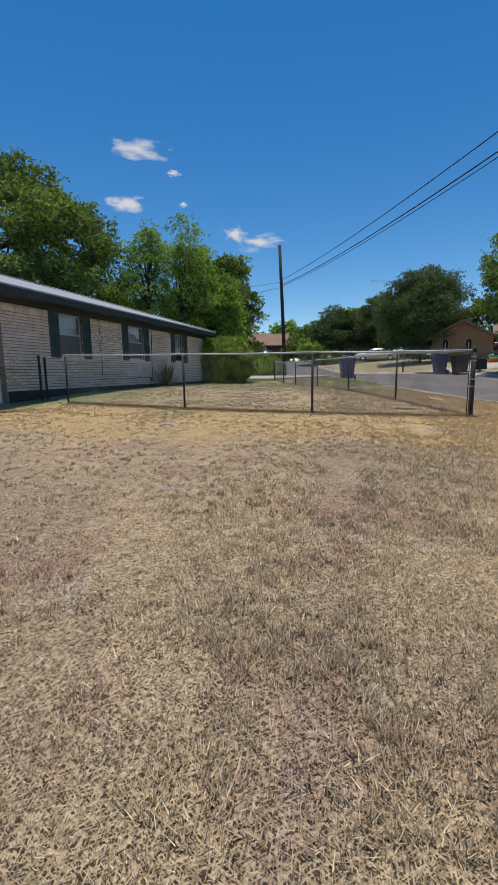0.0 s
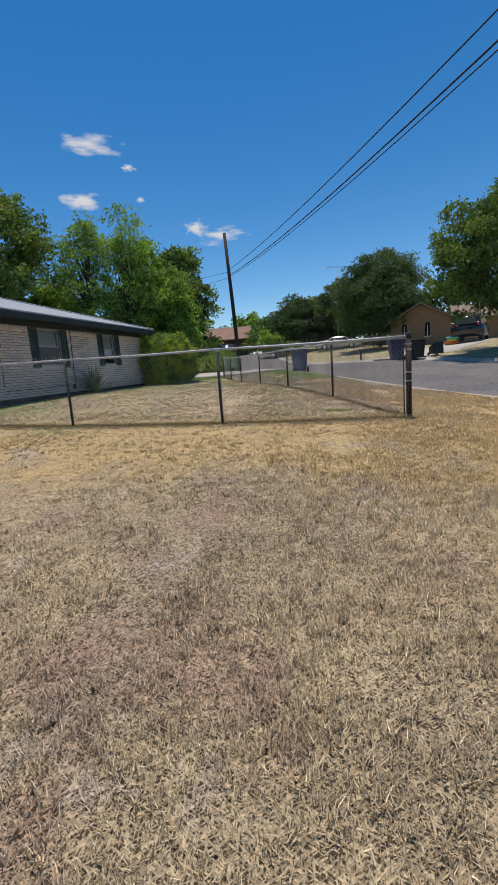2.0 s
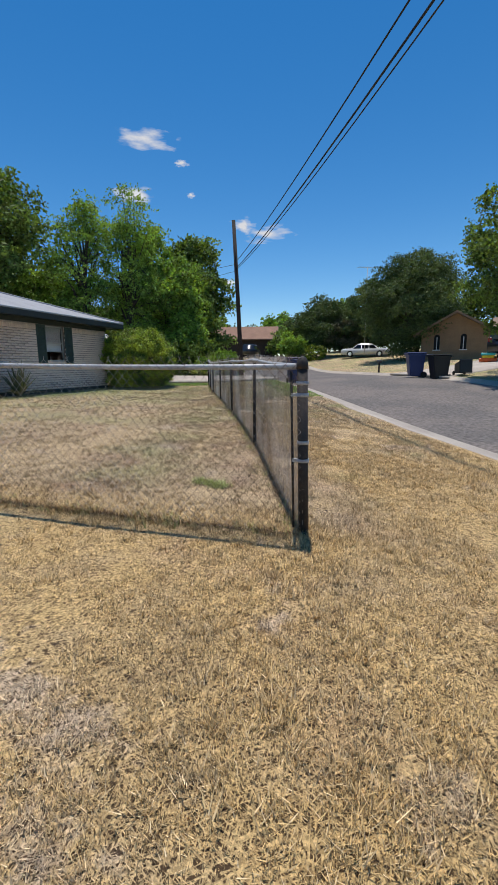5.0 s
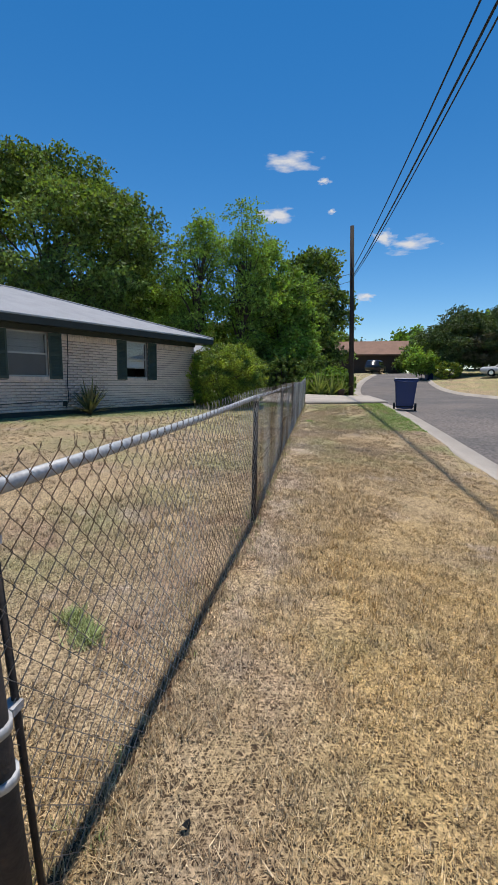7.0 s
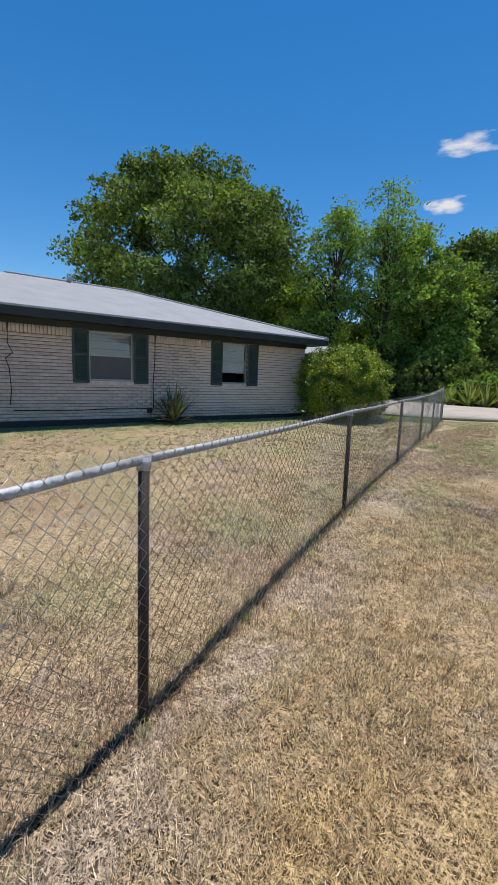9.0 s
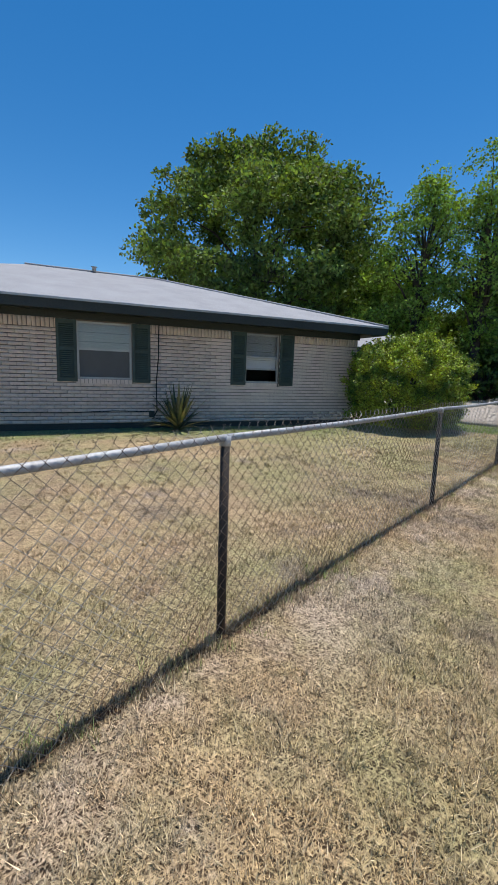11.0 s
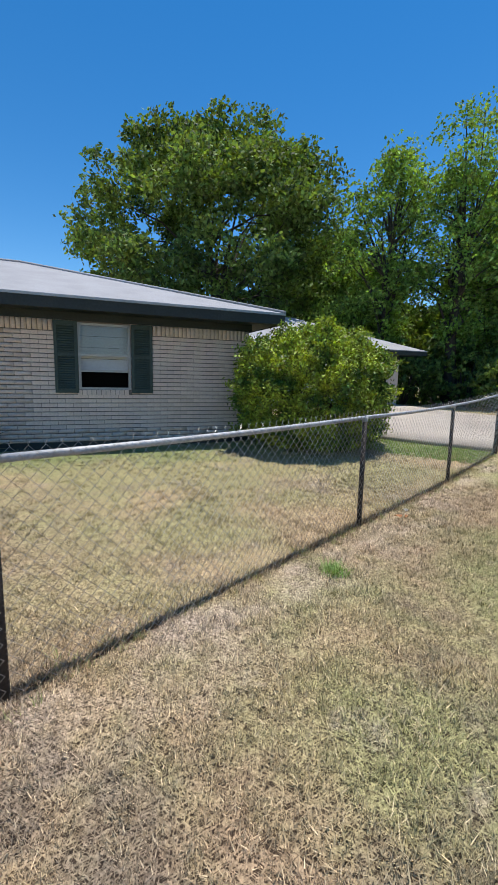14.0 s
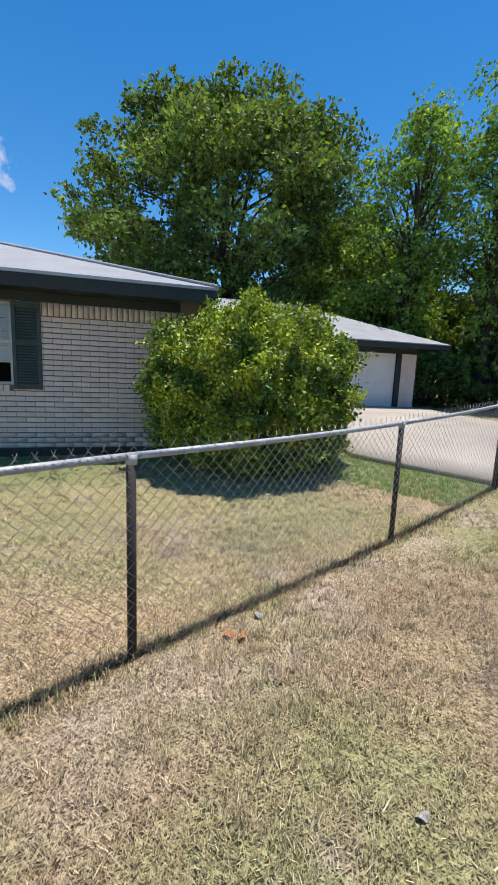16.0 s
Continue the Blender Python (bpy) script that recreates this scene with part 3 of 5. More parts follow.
# ---- chain link fence ----
FENCE_H = 1.08


def fence_height(x, y):
    """The rail stands higher towards the corner."""
    return FENCE_H + 0.10 * float(sm((13.4 - y) / 3.4)) + 0.03 * float(sm((9.5 - y) / 2.5)) + (0.012 if x < 5.0 else 0.0)


def fence_run(points, name, label, terminal, first=0, extra=None, out=1):
    """A chain link fence: posts, top rail, and woven wire in each bay. points: post places in the plan."""
    f = thing(name, pose(points[0][0], points[0][1], g(*points[0])), label, "fence")
    inv = f.matrix_world.inverted()
    P = [Vector((x, y, g(x, y))) for x, y in points]
    high = [fence_height(*p) for p in points]
    tops = [p + Vector((0, 0, k)) for p, k in zip(P, high)]
    for i, p in enumerate(P):
        if i < first:
            continue
        big = i in terminal
        r, h = (0.037, high[i] - 0.015) if big else (0.024, high[i] - 0.02)
        lean = Vector((0.004 * math.sin(i * 2.1), 0.005 * math.sin(i * 1.3), 0)) * (0 if big else 1)
        q = inv @ p
        slant = Vector((0.040, 0.052, 0)) if i == 0 else Vector((0, 0, 0))    # the corner post leans
        post = part("corner_post" if big else "post", tube([q + slant * 1.16 - Vector((0, 0, 0.2)), q + lean + Vector((0, 0, h))], r, 12), POST, f, "", True)
        if big:
            t = q + Vector((0, 0, h))
            part("post_cap", tube([t, t + Vector((0, 0, 0.035)), t + Vector((0, 0, 0.07)), t + Vector((0, 0, 0.085))], [0.042, 0.041, 0.028, 0.006], 14), POST, post, "dull metal dome cap", True)
            for nb in (i - 1, i + 1):
                if 0 <= nb < len(P) or (extra and nb < 0):
                    d = (P[nb] if nb >= 0 else Vector((*extra, 0))) - p
                    d.z = 0
                    d.normalize()
                    b0 = q + d * 0.075
                    part("tension_bar", tube([b0 + slant + Vector((0, 0, 0.05)), b0 + Vector((0, 0, high[i] - 0.03))], 0.009, 6), POST, post, "rusty tension bar")
                    for k, zz in enumerate((0.69, 1.10) if nb > i else (0.56, 1.02)):
                        c = q + slant * (1 - zz / high[i])
                        bm = tube([c + Vector((0, 0, zz - 0.012)), c + Vector((0, 0, zz + 0.012))], 0.043, 14)
                        add_box(bm, *(c + d * 0.062 - Vector((0.018, 0.018, 0.010 - zz))), *(c + d * 0.062 + Vector((0.018, 0.018, 0.010 + zz))))
                        part("tension_band", bm, GALV, post, "pale metal band")
        else:
            t = q + lean + Vector((0, 0, h))
            part("loop_cap", tube([t - Vector((0, 0, 0.02)), t + Vector((0, 0, 0.03))], 0.030, 10), GALV, post)
    rng = random.Random(5)
    for a, b, ta, tb, ha, hb in zip(P, P[1:], tops, tops[1:], high, high[1:]):
        part("top_rail", tube([inv @ ta.lerp(tb, k / 6) - Vector((0, 0, 0.012 * math.sin(math.pi * k / 6))) for k in range(7)], 0.019, 12), GALV, f, "galvanised top rail", True)
        part("wire_mesh", woven(inv @ a, inv @ b, rng, out, ha / FENCE_H, hb / FENCE_H), RUSTY_WIRE if (a.y + b.y) / 2 < 15 else WIRE, f,
             "rusty woven diamond chain link wire" if (a.y + b.y) / 2 < 15 else "woven diamond chain link wire")
    return f


def woven(a, b, rng, out=1, ha=1.0, hb=1.0):
    """Diamond wire between two posts: each wire zigzags from top to bottom and hooks round its neighbours."""
    bm = bmesh.new()
    pitch, rise = 0.037, 0.074
    span = (b - a)
    n = int(Vector((span.x, span.y)).length / pitch)
    u = Vector((span.x, span.y, 0)).normalized()
    w = Vector((-u.y, u.x, 0)) * out
    rows = int((FENCE_H + 0.05) / (rise / 2))
    sag = rng.uniform(0.0, 0.02)
    for i in range(n):
        t = (i + 0.5) / n
        pts = []
        for k in range(rows + 1):
            side = 1 if (k + i) % 2 else -1
            tt = t + 0.5 * side / n
            base = a.lerp(b, min(max(tt, 0), 1))
            z = (0.02 + k * rise / 2) * (ha + (hb - ha) * tt)
            belly = math.sin(math.pi * min(z / FENCE_H, 1)) * 0.006 * math.sin(t * 9 + a.x)
            pts.append(base + Vector((0, 0, z - sag * math.sin(math.pi * t))) + w * (0.003 * side + belly + 0.020))
        top = pts[-1]
        pts.append(top - u * 0.012 * side + Vector((0, 0, 0.024)) + w * 0.012 * rng.uniform(-1, 1))
        add_tube(bm, pts, 0.0018, 3, False)
    return bm


SIDE = [(5.27, 6.84), (5.42, 10.01), (5.41, 13.19), (5.41, 16.50), (5.38, 19.76), (5.41, 22.29), (5.45, 24.70)]
FRONT = [(5.27, 6.84), (2.60, 8.04), (0.06, 9.33), (-2.80, 11.0)]
fence_run(SIDE, "fence", "chain link fence with galvanised rail and dark posts", (0, 6), 0, FRONT[1], -1)
fence_run(FRONT, "fence", "chain link fence across the front of the yard", (), 1)
gate = thing("gate_post", pose(-3.62, 11.65, g(-3.62, 11.65)), "pair of dark iron gate posts beside the house wall", "gate post")
for dx in (0.0, 0.14):
    part("post", tube([(dx, 0.02, -0.2), (dx, 0.02, 1.16 - dx * 0.3)], 0.032, 12), POST, gate, "", True)


# ---- plants ----
def leaf_mesh(name, centres, normals, size, rng, long=1.7):
    """Many small pointed leaves: centres, outward normals, size range."""
    n = len(centres)
    d = rng.normal(size=(n, 3)) + normals * 0.6
    d /= np.linalg.norm(d, axis=1)[:, None]
    s = np.cross(d, rng.normal(size=(n, 3)))
    s /= np.linalg.norm(s, axis=1)[:, None] + 1e-9
    l = rng.uniform(*size, n)[:, None]
    co = np.stack([centres - d * l * long / 2, centres + s * l / 2, centres + d * l * long / 2, centres - s * l / 2], 1).reshape(-1, 3)
    return arrays(name, co, np.arange(4 * n).reshape(n, 4))


def tree(name, x, y, height, radius, clear, mat, label, leaves=16000, size=(0.12, 0.26), seed=1, clumps=70, narrow=1.0, z0=None, lump=1.0, lean=0.0, narrowing=0.35, inner=0.25):
    """Tapered trunk, limbs to the clumps, and a crown of many small leaves with gaps."""
    rng, r2 = np.random.default_rng(seed), random.Random(seed)
    base = g(x, y) if z0 is None else z0
    t = thing(name, pose(x, y, base), label, "tree")
    mid, half = (height + clear) / 2, (height - clear) / 2
    centre = np.array([lean, 0, mid])
    dirs = rng.normal(size=(clumps, 3))
    dirs /= np.linalg.norm(dirs, axis=1)[:, None]
    dist = rng.uniform(inner, 0.95, clumps) ** 0.6 * rng.uniform(0.88, 1.06, clumps)
    cl = centre + dirs * dist[:, None] * np.array([radius * narrow, radius, half])
    taper = np.clip(1.15 - narrowing * (cl[:, 2] - clear) / (height - clear), 0.5, 1.15)
    cl[:, :2] = centre[:2] + (cl[:, :2] - centre[:2]) * taper[:, None]
    own = rng.uniform(0.13, 0.30, clumps) * min(radius, half) * lump
    bm = bmesh.new()
    r0 = 0.021 * height
    trunk = [Vector((0.1 * r0 * k * math.sin(k * 1.7 + seed) + lean * k / 6, 0.12 * r0 * k * math.cos(k * 1.3 + seed), -0.2 + k * (mid + 0.35 * half) / 6)) for k in range(7)]
    add_tube(bm, trunk, [r0 * (1.25, 1.0, 0.9, 0.8, 0.6, 0.42, 0.2)[k] for k in range(7)], 9)
    for i in range(0, clumps, max(1, clumps // 36)):
        s = trunk[r2.choice((2, 3, 3, 4, 4, 5))]
        e = Vector(cl[i])
        m = s.lerp(e, 0.5) + Vector((r2.uniform(-.3, .3), r2.uniform(-.3, .3), 0.12 * (e - s).length))
        add_tube(bm, [s, m, e], [r0 * 0.3, r0 * 0.17, r0 * 0.05], 5, False)
    part("trunk", bm, BARK, t)
    sprays = leaves // 7
    pick = rng.choice(clumps, sprays, p=own ** 2 / np.sum(own ** 2))
    v = rng.normal(size=(sprays, 3))
    v[:, 2] += 0.25
    v /= np.linalg.norm(v, axis=1)[:, None]
    rr = rng.uniform(0.3, 1.0, sprays) ** 0.45
    at = cl[pick] + v * (rr * own[pick])[:, None] * np.array([1.2, 1.2, 0.75]) * (1 + 0.14 * rng.normal(size=(sprays, 1)))
    run = v * np.array([1, 1, 0.4]) + rng.normal(size=(sprays, 3)) * 0.45 - np.array([0, 0, 0.35])
    run /= np.linalg.norm(run, axis=1)[:, None]
    step = (np.arange(7) - 3.0)[None, :, None] * np.mean(size) * 0.85
    co = (at[:, None] + run[:, None] * step + rng.normal(size=(sprays, 7, 3)) * np.mean(size) * 0.45).reshape(-1, 3)
    v = np.repeat(v, 7, 0)
    mesh_part("crown", leaf_mesh("crown", co, v, size, rng), mat, t, "leafy crown with gaps")
    return t


def bush(name, x, y, height, radius, mat, label, leaves=20000, size=(0.04, 0.08), seed=1, low=0.05, lumps=0.12, z0=None):
    """A rounded clipped shrub: leaves on an uneven shell over a twiggy inside."""
    rng = np.random.default_rng(seed)
    base = g(x, y) if z0 is None else z0
    t = thing(name, pose(x, y, base), label, "bush")
    shoots = leaves // 22
    v = rng.normal(size=(shoots, 3))
    v /= np.linalg.norm(v, axis=1)[:, None]
    k = rng.normal(size=(14, 3)) * 2.8
    ph = rng.uniform(0, 6.28, 14)
    wave = sum(np.sin(v @ k[i] + ph[i]) for i in range(14)) / 14 ** 0.5
    k2 = rng.normal(size=(20, 3)) * 16
    wave2 = sum(np.sin(v @ k2[i] + ph[i % 14]) for i in range(20)) / 20 ** 0.5
    shell = 1 + lumps * 0.35 * wave + lumps * 0.75 * wave2 - np.abs(rng.normal(size=shoots)) * 0.05
    flat = np.sqrt(np.maximum(1 - v[:, 2] ** 2, 1e-6))
    full = np.where(v[:, 2] < 0, (1 - np.abs(v[:, 2]) ** 2.5) ** 0.5, (1 - np.abs(v[:, 2]) ** 2.7) ** 0.5)
    at = v * np.stack([full / flat, full / flat, np.ones(shoots)], -1) * shell[:, None] * np.array([radius, radius, (height - low) / 2])
    at[:, 2] += (height + low) / 2
    up = v + np.array([0, 0, 0.55]) + rng.normal(size=(shoots, 3)) * 0.3
    up /= np.linalg.norm(up, axis=1)[:, None]
    far = rng.uniform(0.05, 0.12, shoots) * radius
    f = rng.uniform(-0.6, 1.0, (shoots, 22, 1))
    co = (at[:, None] + up[:, None] * f * far[:, None, None] + rng.normal(size=(shoots, 22, 3)) * 0.025 * radius).reshape(-1, 3)
    v = np.repeat(up, 22, 0)
    co[:, 2] = np.maximum(co[:, 2], 0.03)
    mesh_part("foliage", leaf_mesh("foliage", co, v, size, rng, 1.6), mat, t)
    bm = bmesh.new()
    r2 = random.Random(seed)
    for i in range(26):
        a, h = r2.uniform(0, 6.28), r2.uniform(0.5, 0.92) * height
        rad = radius * r2.uniform(0.2, 0.75)
        add_tube(bm, [(0.1 * math.cos(a), 0.1 * math.sin(a), -0.1), (rad * 0.5 * math.cos(a), rad * 0.5 * math.sin(a), h * 0.5), (rad * math.cos(a), rad * math.sin(a), h)], [0.03, 0.02, 0.008], 5, False)
    part("twig_core", bm, BARK, t)
    return t


def spiky(name, x, y, count, length, mat, label, seed, z0=None, width=0.035, flat=0.35):
    """A rosette of stiff sword leaves."""
    r2 = random.Random(seed)
    t = thing(name, pose(x, y, g(x, y) if z0 is None else z0), label, "plant")
    for i in range(count):
        a, el, l = r2.uniform(0, 6.28), r2.uniform(flat, 1.45), length * r2.uniform(0.6, 1.0)
        d = Vector((math.cos(a) * math.cos(el), math.sin(a) * math.cos(el), math.sin(el)))
        s = Vector((-math.sin(a), math.cos(a), 0))
        bm = bmesh.new()
        rows = []
        for k in range(5):
            f = k / 4
            p = d * l * f - Vector((0, 0, 0.22 * l * f * f * (1.4 - el)))
            w = width * (0.8, 1.0, 0.85, 0.5, 0.03)[k]
            up = Vector((0, 0, 0.25 * w))
            rows.append([bm.verts.new(p - s * w + up), bm.verts.new(p), bm.verts.new(p + s * w + up)])
        for p, q in zip(rows, rows[1:]):
            for j in (0, 1):
                bm.faces.new((p[j], p[j + 1], q[j + 1], q[j]))
        part("leaf", bm, mat, t)
    return t


tree("pecan_tree", -12.4, 34.4, 15.1, 8.4, 2.4, LEAF, "large broad pecan tree with dense green crown behind the house", 112000, (0.09, 0.18), 3, 330, lump=0.60, narrowing=0.36, inner=0.5)
tree("tall_tree", -2.4, 36.2, 12.4, 2.4, 2.2, LEAF_LIGHT, "slender light green tree with open crown", 17000, (0.06, 0.125), 25, 90, lump=1.25)
tree("tall_tree", 0.5, 37.4, 13.2, 2.5, 1.8, LEAF_LIGHT, "slender light green tree with open crown", 20000, (0.06, 0.125), 26, 100, lump=1.25)
tree("yard_tree", 2.9, 41.0, 11.6, 3.8, 1.2, LEAF_LIGHT, "dense green tree beside the driveway", 34000, (0.09, 0.18), 7, 90, lump=0.85)
tree("yard_tree", 5.2, 47.0, 12.2, 4.0, 0.8, LEAF, "dense green tree behind the utility pole", 32000, (0.12, 0.24), 8, 90)
tree("yard_tree", -6.0, 41.0, 8.0, 4.0, 0.6, LEAF, "dark green tree behind the garage", 28000, (0.12, 0.24), 9, 80)
tree("yard_tree", 0.4, 43.5, 7.0, 4.2, 0.2, LEAF, "dark green undergrowth tree", 18000, (0.12, 0.24), 10, 80)
tree("yard_tree", -4.9, 37.5, 7.4, 2.7, 0.4, LEAF_LIGHT, "light green young tree between the pecan and the slender trees", 20000, (0.08, 0.16), 27, 80)
tree("yard_tree", 4.4, 39.5, 5.2, 2.4, 0.2, LEAF_LIGHT, "low bright green tree at the drive's end", 20000, (0.09, 0.18), 11, 60)
tree("street_tree", 18.6, 18.8, 8.2, 4.1, 1.1, LEAF, "full green shade tree across the street", 105000, (0.05, 0.10), 12, 190, lump=0.70)
tree("evergreen_tree", 24.6, 42.0, 9.8, 4.9, 0.3, LEAF_DARK, "large dark evergreen tree beside the tan house", 105000, (0.06, 0.12), 13, 240, lump=0.8)
tree("evergreen_tree", 26.0, 55.0, 8.6, 3.2, 1.4, LEAF_DARK, "lower dark evergreen beside the taller one", 26000, (0.08, 0.15), 22, 90, lump=0.85)
tree("evergreen_tree", 21.5, 58.5, 7.2, 4.0, 0.2, LEAF_DARK, "dark rounded evergreen tree", 30000, (0.09, 0.18), 14, 100)
tree("olive_tree", 23.6, 57.0, 5.0, 2.4, 0.8, OLIVE_LEAF, "small grey-green tree on the lawn", 12000, (0.08, 0.16), 15, 60)
tree("far_tree", 24.0, 96.0, 9.0, 6.0, 1.0, LEAF_LIGHT, "distant green tree beyond the street", 14000, (0.25, 0.5), 16, 60)
tree("far_tree", 33.0, 56.0, 8.5, 5.0, 1.0, LEAF_LIGHT, "distant green tree behind the tan house", 14000, (0.25, 0.5), 17, 60)
tree("far_tree", 10.0, 104.0, 8.5, 6.0, 0.5, LEAF, "distant dark tree line", 14000, (0.25, 0.5), 18, 60)
tree("far_tree", 30.0, 76.0, 7.5, 6.0, 0.5, LEAF, "distant dark tree line", 14000, (0.25, 0.5), 19, 60)
tree("far_tree", -16.0, 52.0, 12.0, 6.0, 2.0, LEAF, "distant tree behind the pecan", 14000, (0.25, 0.5), 20, 60)
for k, (x, y, hh, r) in enumerate(((27.5, 67.0, 6.0, 4.5), (21.0, 74.0, 5.0, 4.0), (33.0, 66.0, 7.0, 5.0), (38.0, 52.0, 7.5, 5.0), (15.5, 92.0, 6.5, 5.0), (40.0, 40.0, 7.0, 5.0))):
    tree("far_tree", x, y, hh, r, 0.1, LEAF if k % 2 else LEAF_DARK, "distant green tree closing the street view", 9000, (0.18, 0.36), 80 + k, 60)
tree("crepe_myrtle", 17.2, 56.5, 3.6, 1.8, 0.6, LEAF_LIGHT, "small multi-stemmed street tree", 8000, (0.1, 0.2), 21, 36)

bp = house_place(0.80, 1.10)
bush("holly_bush", bp.x, bp.y, 2.22, 1.48, LEAF_BUSH, "large rounded yellow-green bush beside the brick corner", 110000, (0.024, 0.050), 33, -0.12, 0.145)
bush("shrub", 19.4, 55.0, 1.7, 1.3, LEAF_BUSH, "round clipped shrub beside the street", 5000, (0.08, 0.16), 32)
for k, (x, y, hh, r) in enumerate(((-3.6, 37.0, 2.6, 1.8), (-1.2, 36.2, 2.0, 1.6), (1.2, 37.2, 2.4, 1.7), (3.6, 36.4, 2.2, 1.7), (5.6, 37.6, 2.4, 1.6), (-6.2, 38.0, 3.0, 2.0), (2.4, 40.0, 3.4, 2.2), (-2.0, 40.0, 3.6, 2.4))):
    bush("undergrowth", x, y, hh, r, LEAF, "shaded leafy undergrowth at the end of the driveway", 7000, (0.07, 0.15), 60 + k, 0.0, 0.22)
yp = house_place(0.50, -5.1)
spiky("yucca", yp.x, yp.y, 76, 1.2, YUCCA, "spiky yucca with dry lower leaves against the brick", 41, flat=0.35, width=0.04)
for k, (x, y, h, r) in enumerate(((5.7, 33.4, 1.2, 0.7), (6.7, 33.2, 1.5, 0.8), (7.6, 33.6, 1.3, 0.6), (7.0, 34.4, 1.7, 0.9))):
    bush("ornamental_shrub", x, y, h, r, LEAF_LIGHT, "leafy ornamental shrub at the driveway's edge", 3500, (0.08, 0.2), 50 + k)
sp = house_place(0.7, -13.9)
spiky("tall_yucca", sp.x, sp.y, 60, 1.15, LEAF_DARK, "tall dark spiky yucca beside the house corner", 47, g(sp.x, sp.y) + 0.9, 0.03, -0.4)
part("stem", tube([(0, 0, -0.95), (0, 0, 0.05)], [0.09, 0.07], 8), BARK, [o for o in scene.objects if o.name.startswith("tall_yucca")][0])
for k, (x, y, n, l) in enumerate(((5.2, 32.5, 44, 1.5), (6.1, 32.4, 54, 1.75), (6.8, 32.3, 46, 1.6), (7.3, 32.6, 40, 1.7))):
    spiky("palm_plant", x, y, n, l, STRAP, "arching strap-leaved plant at the driveway's edge", 44 + k, flat=0.45, width=0.05)
pot = thing("flower_pot", pose(7.35, 32.0, g(7.35, 32.0)), "brown terracotta pot with a leafy plant by the driveway", "flower pot")
part("pot_body", tube([(0, 0, 0), (0, 0, 0.34), (0, 0, 0.36), (0, 0, 0.42)], [0.15, 0.21, 0.24, 0.24], 16), POT, pot, "", True)
part("pot_soil", tube([(0, 0, 0.421), (0, 0, 0.432)], 0.21, 14), BARE_SOIL, pot)

# ---- utility pole and wires ----
PX, PY = 7.56, 32.56
PTOP = 10.64
pole = thing("utility_pole", pose(PX, PY, g(PX, PY)), "tall dark wooden utility pole", "utility pole")
ph = PTOP - g(PX, PY)
part("pole_shaft", tube([(0.42, 0, -0.3), (0.22, 0, ph / 2), (0, 0, ph)], [0.15, 0.13, 0.11], 12), POLE, pole, "", True)
part("bracket", box(0.03, -0.18, 8.1 - PTOP + ph, 0.13, -0.11, 8.35 - PTOP + ph), CABLE, pole)
part("bracket", box(0.05, -0.18, 7.62 - PTOP + ph, 0.15, -0.11, 7.9 - PTOP + ph), CABLE, pole)


def wire(a, b, sag, r=0.012):
    a, b = Vector(a), Vector(b)
    t = thing("overhead_wire", Matrix.Translation(a), "black overhead utility wire", "wire", "overhead wires")
    n = 24
    part("cable", tube([(b - a) * (k / n) - Vector((0, 0, 4 * sag * (k / n) * (1 - k / n))) for k in range(n + 1)], r, 6), CABLE, t)


wire((PX + 0.08, PY - 0.15, 8.16), (8.72, -24, 9.42), 1.44, 0.016)
wire((PX + 0.10, PY - 0.15, 7.82), (8.79, -24, 9.18), 1.60, 0.020)
wire((PX + 0.12, PY - 0.15, 7.72), (8.93, -24, 9.10), 1.60, 0.013)
wire((PX + 0.08, PY + 0.15, 8.1), (-20, 64, 11.0), 0.8)
wire((PX + 0.10, PY + 0.15, 7.7), (-18, 66, 9.5), 0.8)


# ---- wheelie bins ----
def wheelie_bin(x, y, z, turn, mat, label, fallen=False):
    t = thing("wheelie_bin", pose(x, y, z, 0, 0, turn) @ Matrix.Diagonal((1.12, 1.06, 1.05, 1)) if not fallen else pose(x, y, z + 0.27, -84, 0, turn) @ Matrix.Scale(0.72, 4), label, "wheelie bin", "wheelie bins")
    bm = bmesh.new()
    lo = [(-0.26, -0.24), (0.26, -0.24), (0.26, 0.28), (-0.26, 0.28)]
    hi = [(-0.34, -0.38), (0.34, -0.38), (0.34, 0.34), (-0.34, 0.34)]
    a = [bm.verts.new((*p, 0.05)) for p in lo]
    b = [bm.verts.new((*p, 1.02)) for p in hi]
    for i in range(4):
        bm.faces.new((a[i], a[(i + 1) % 4], b[(i + 1) % 4], b[i]))
    bm.faces.new(a[::-1])
    bm.faces.new(b)
    bmesh.ops.bevel(bm, geom=bm.edges[:], offset=0.03, segments=2, affect="EDGES")
    part("body", bm, mat, t)
    part("rim", box(-0.37, -0.41, 0.98, 0.37, 0.37, 1.04, 0.012), mat, t)
    bm = box(-0.37, -0.44, 1.045, 0.37, 0.38, 1.10, 0.02)
    for v in bm.verts:
        if v.co.z > 1.07:
            v.co.z += 0.04 * (1 - (v.co.x / 0.37) ** 2)
    part("lid", bm, mat, t)
    part("handle", tube([(-0.28, 0.44, 0.99), (0.28, 0.44, 0.99)], 0.018, 8), mat, t)
    part("axle", tube([(-0.34, 0.30, 0.13), (0.34, 0.30, 0.13)], 0.014, 6), CABLE, t)
    for s in (-1, 1):
        part("wheel", tube([(s * 0.30, 0.30, 0.13), (s * 0.355, 0.30, 0.13)], 0.13, 16), RUBBER, t)
    return t


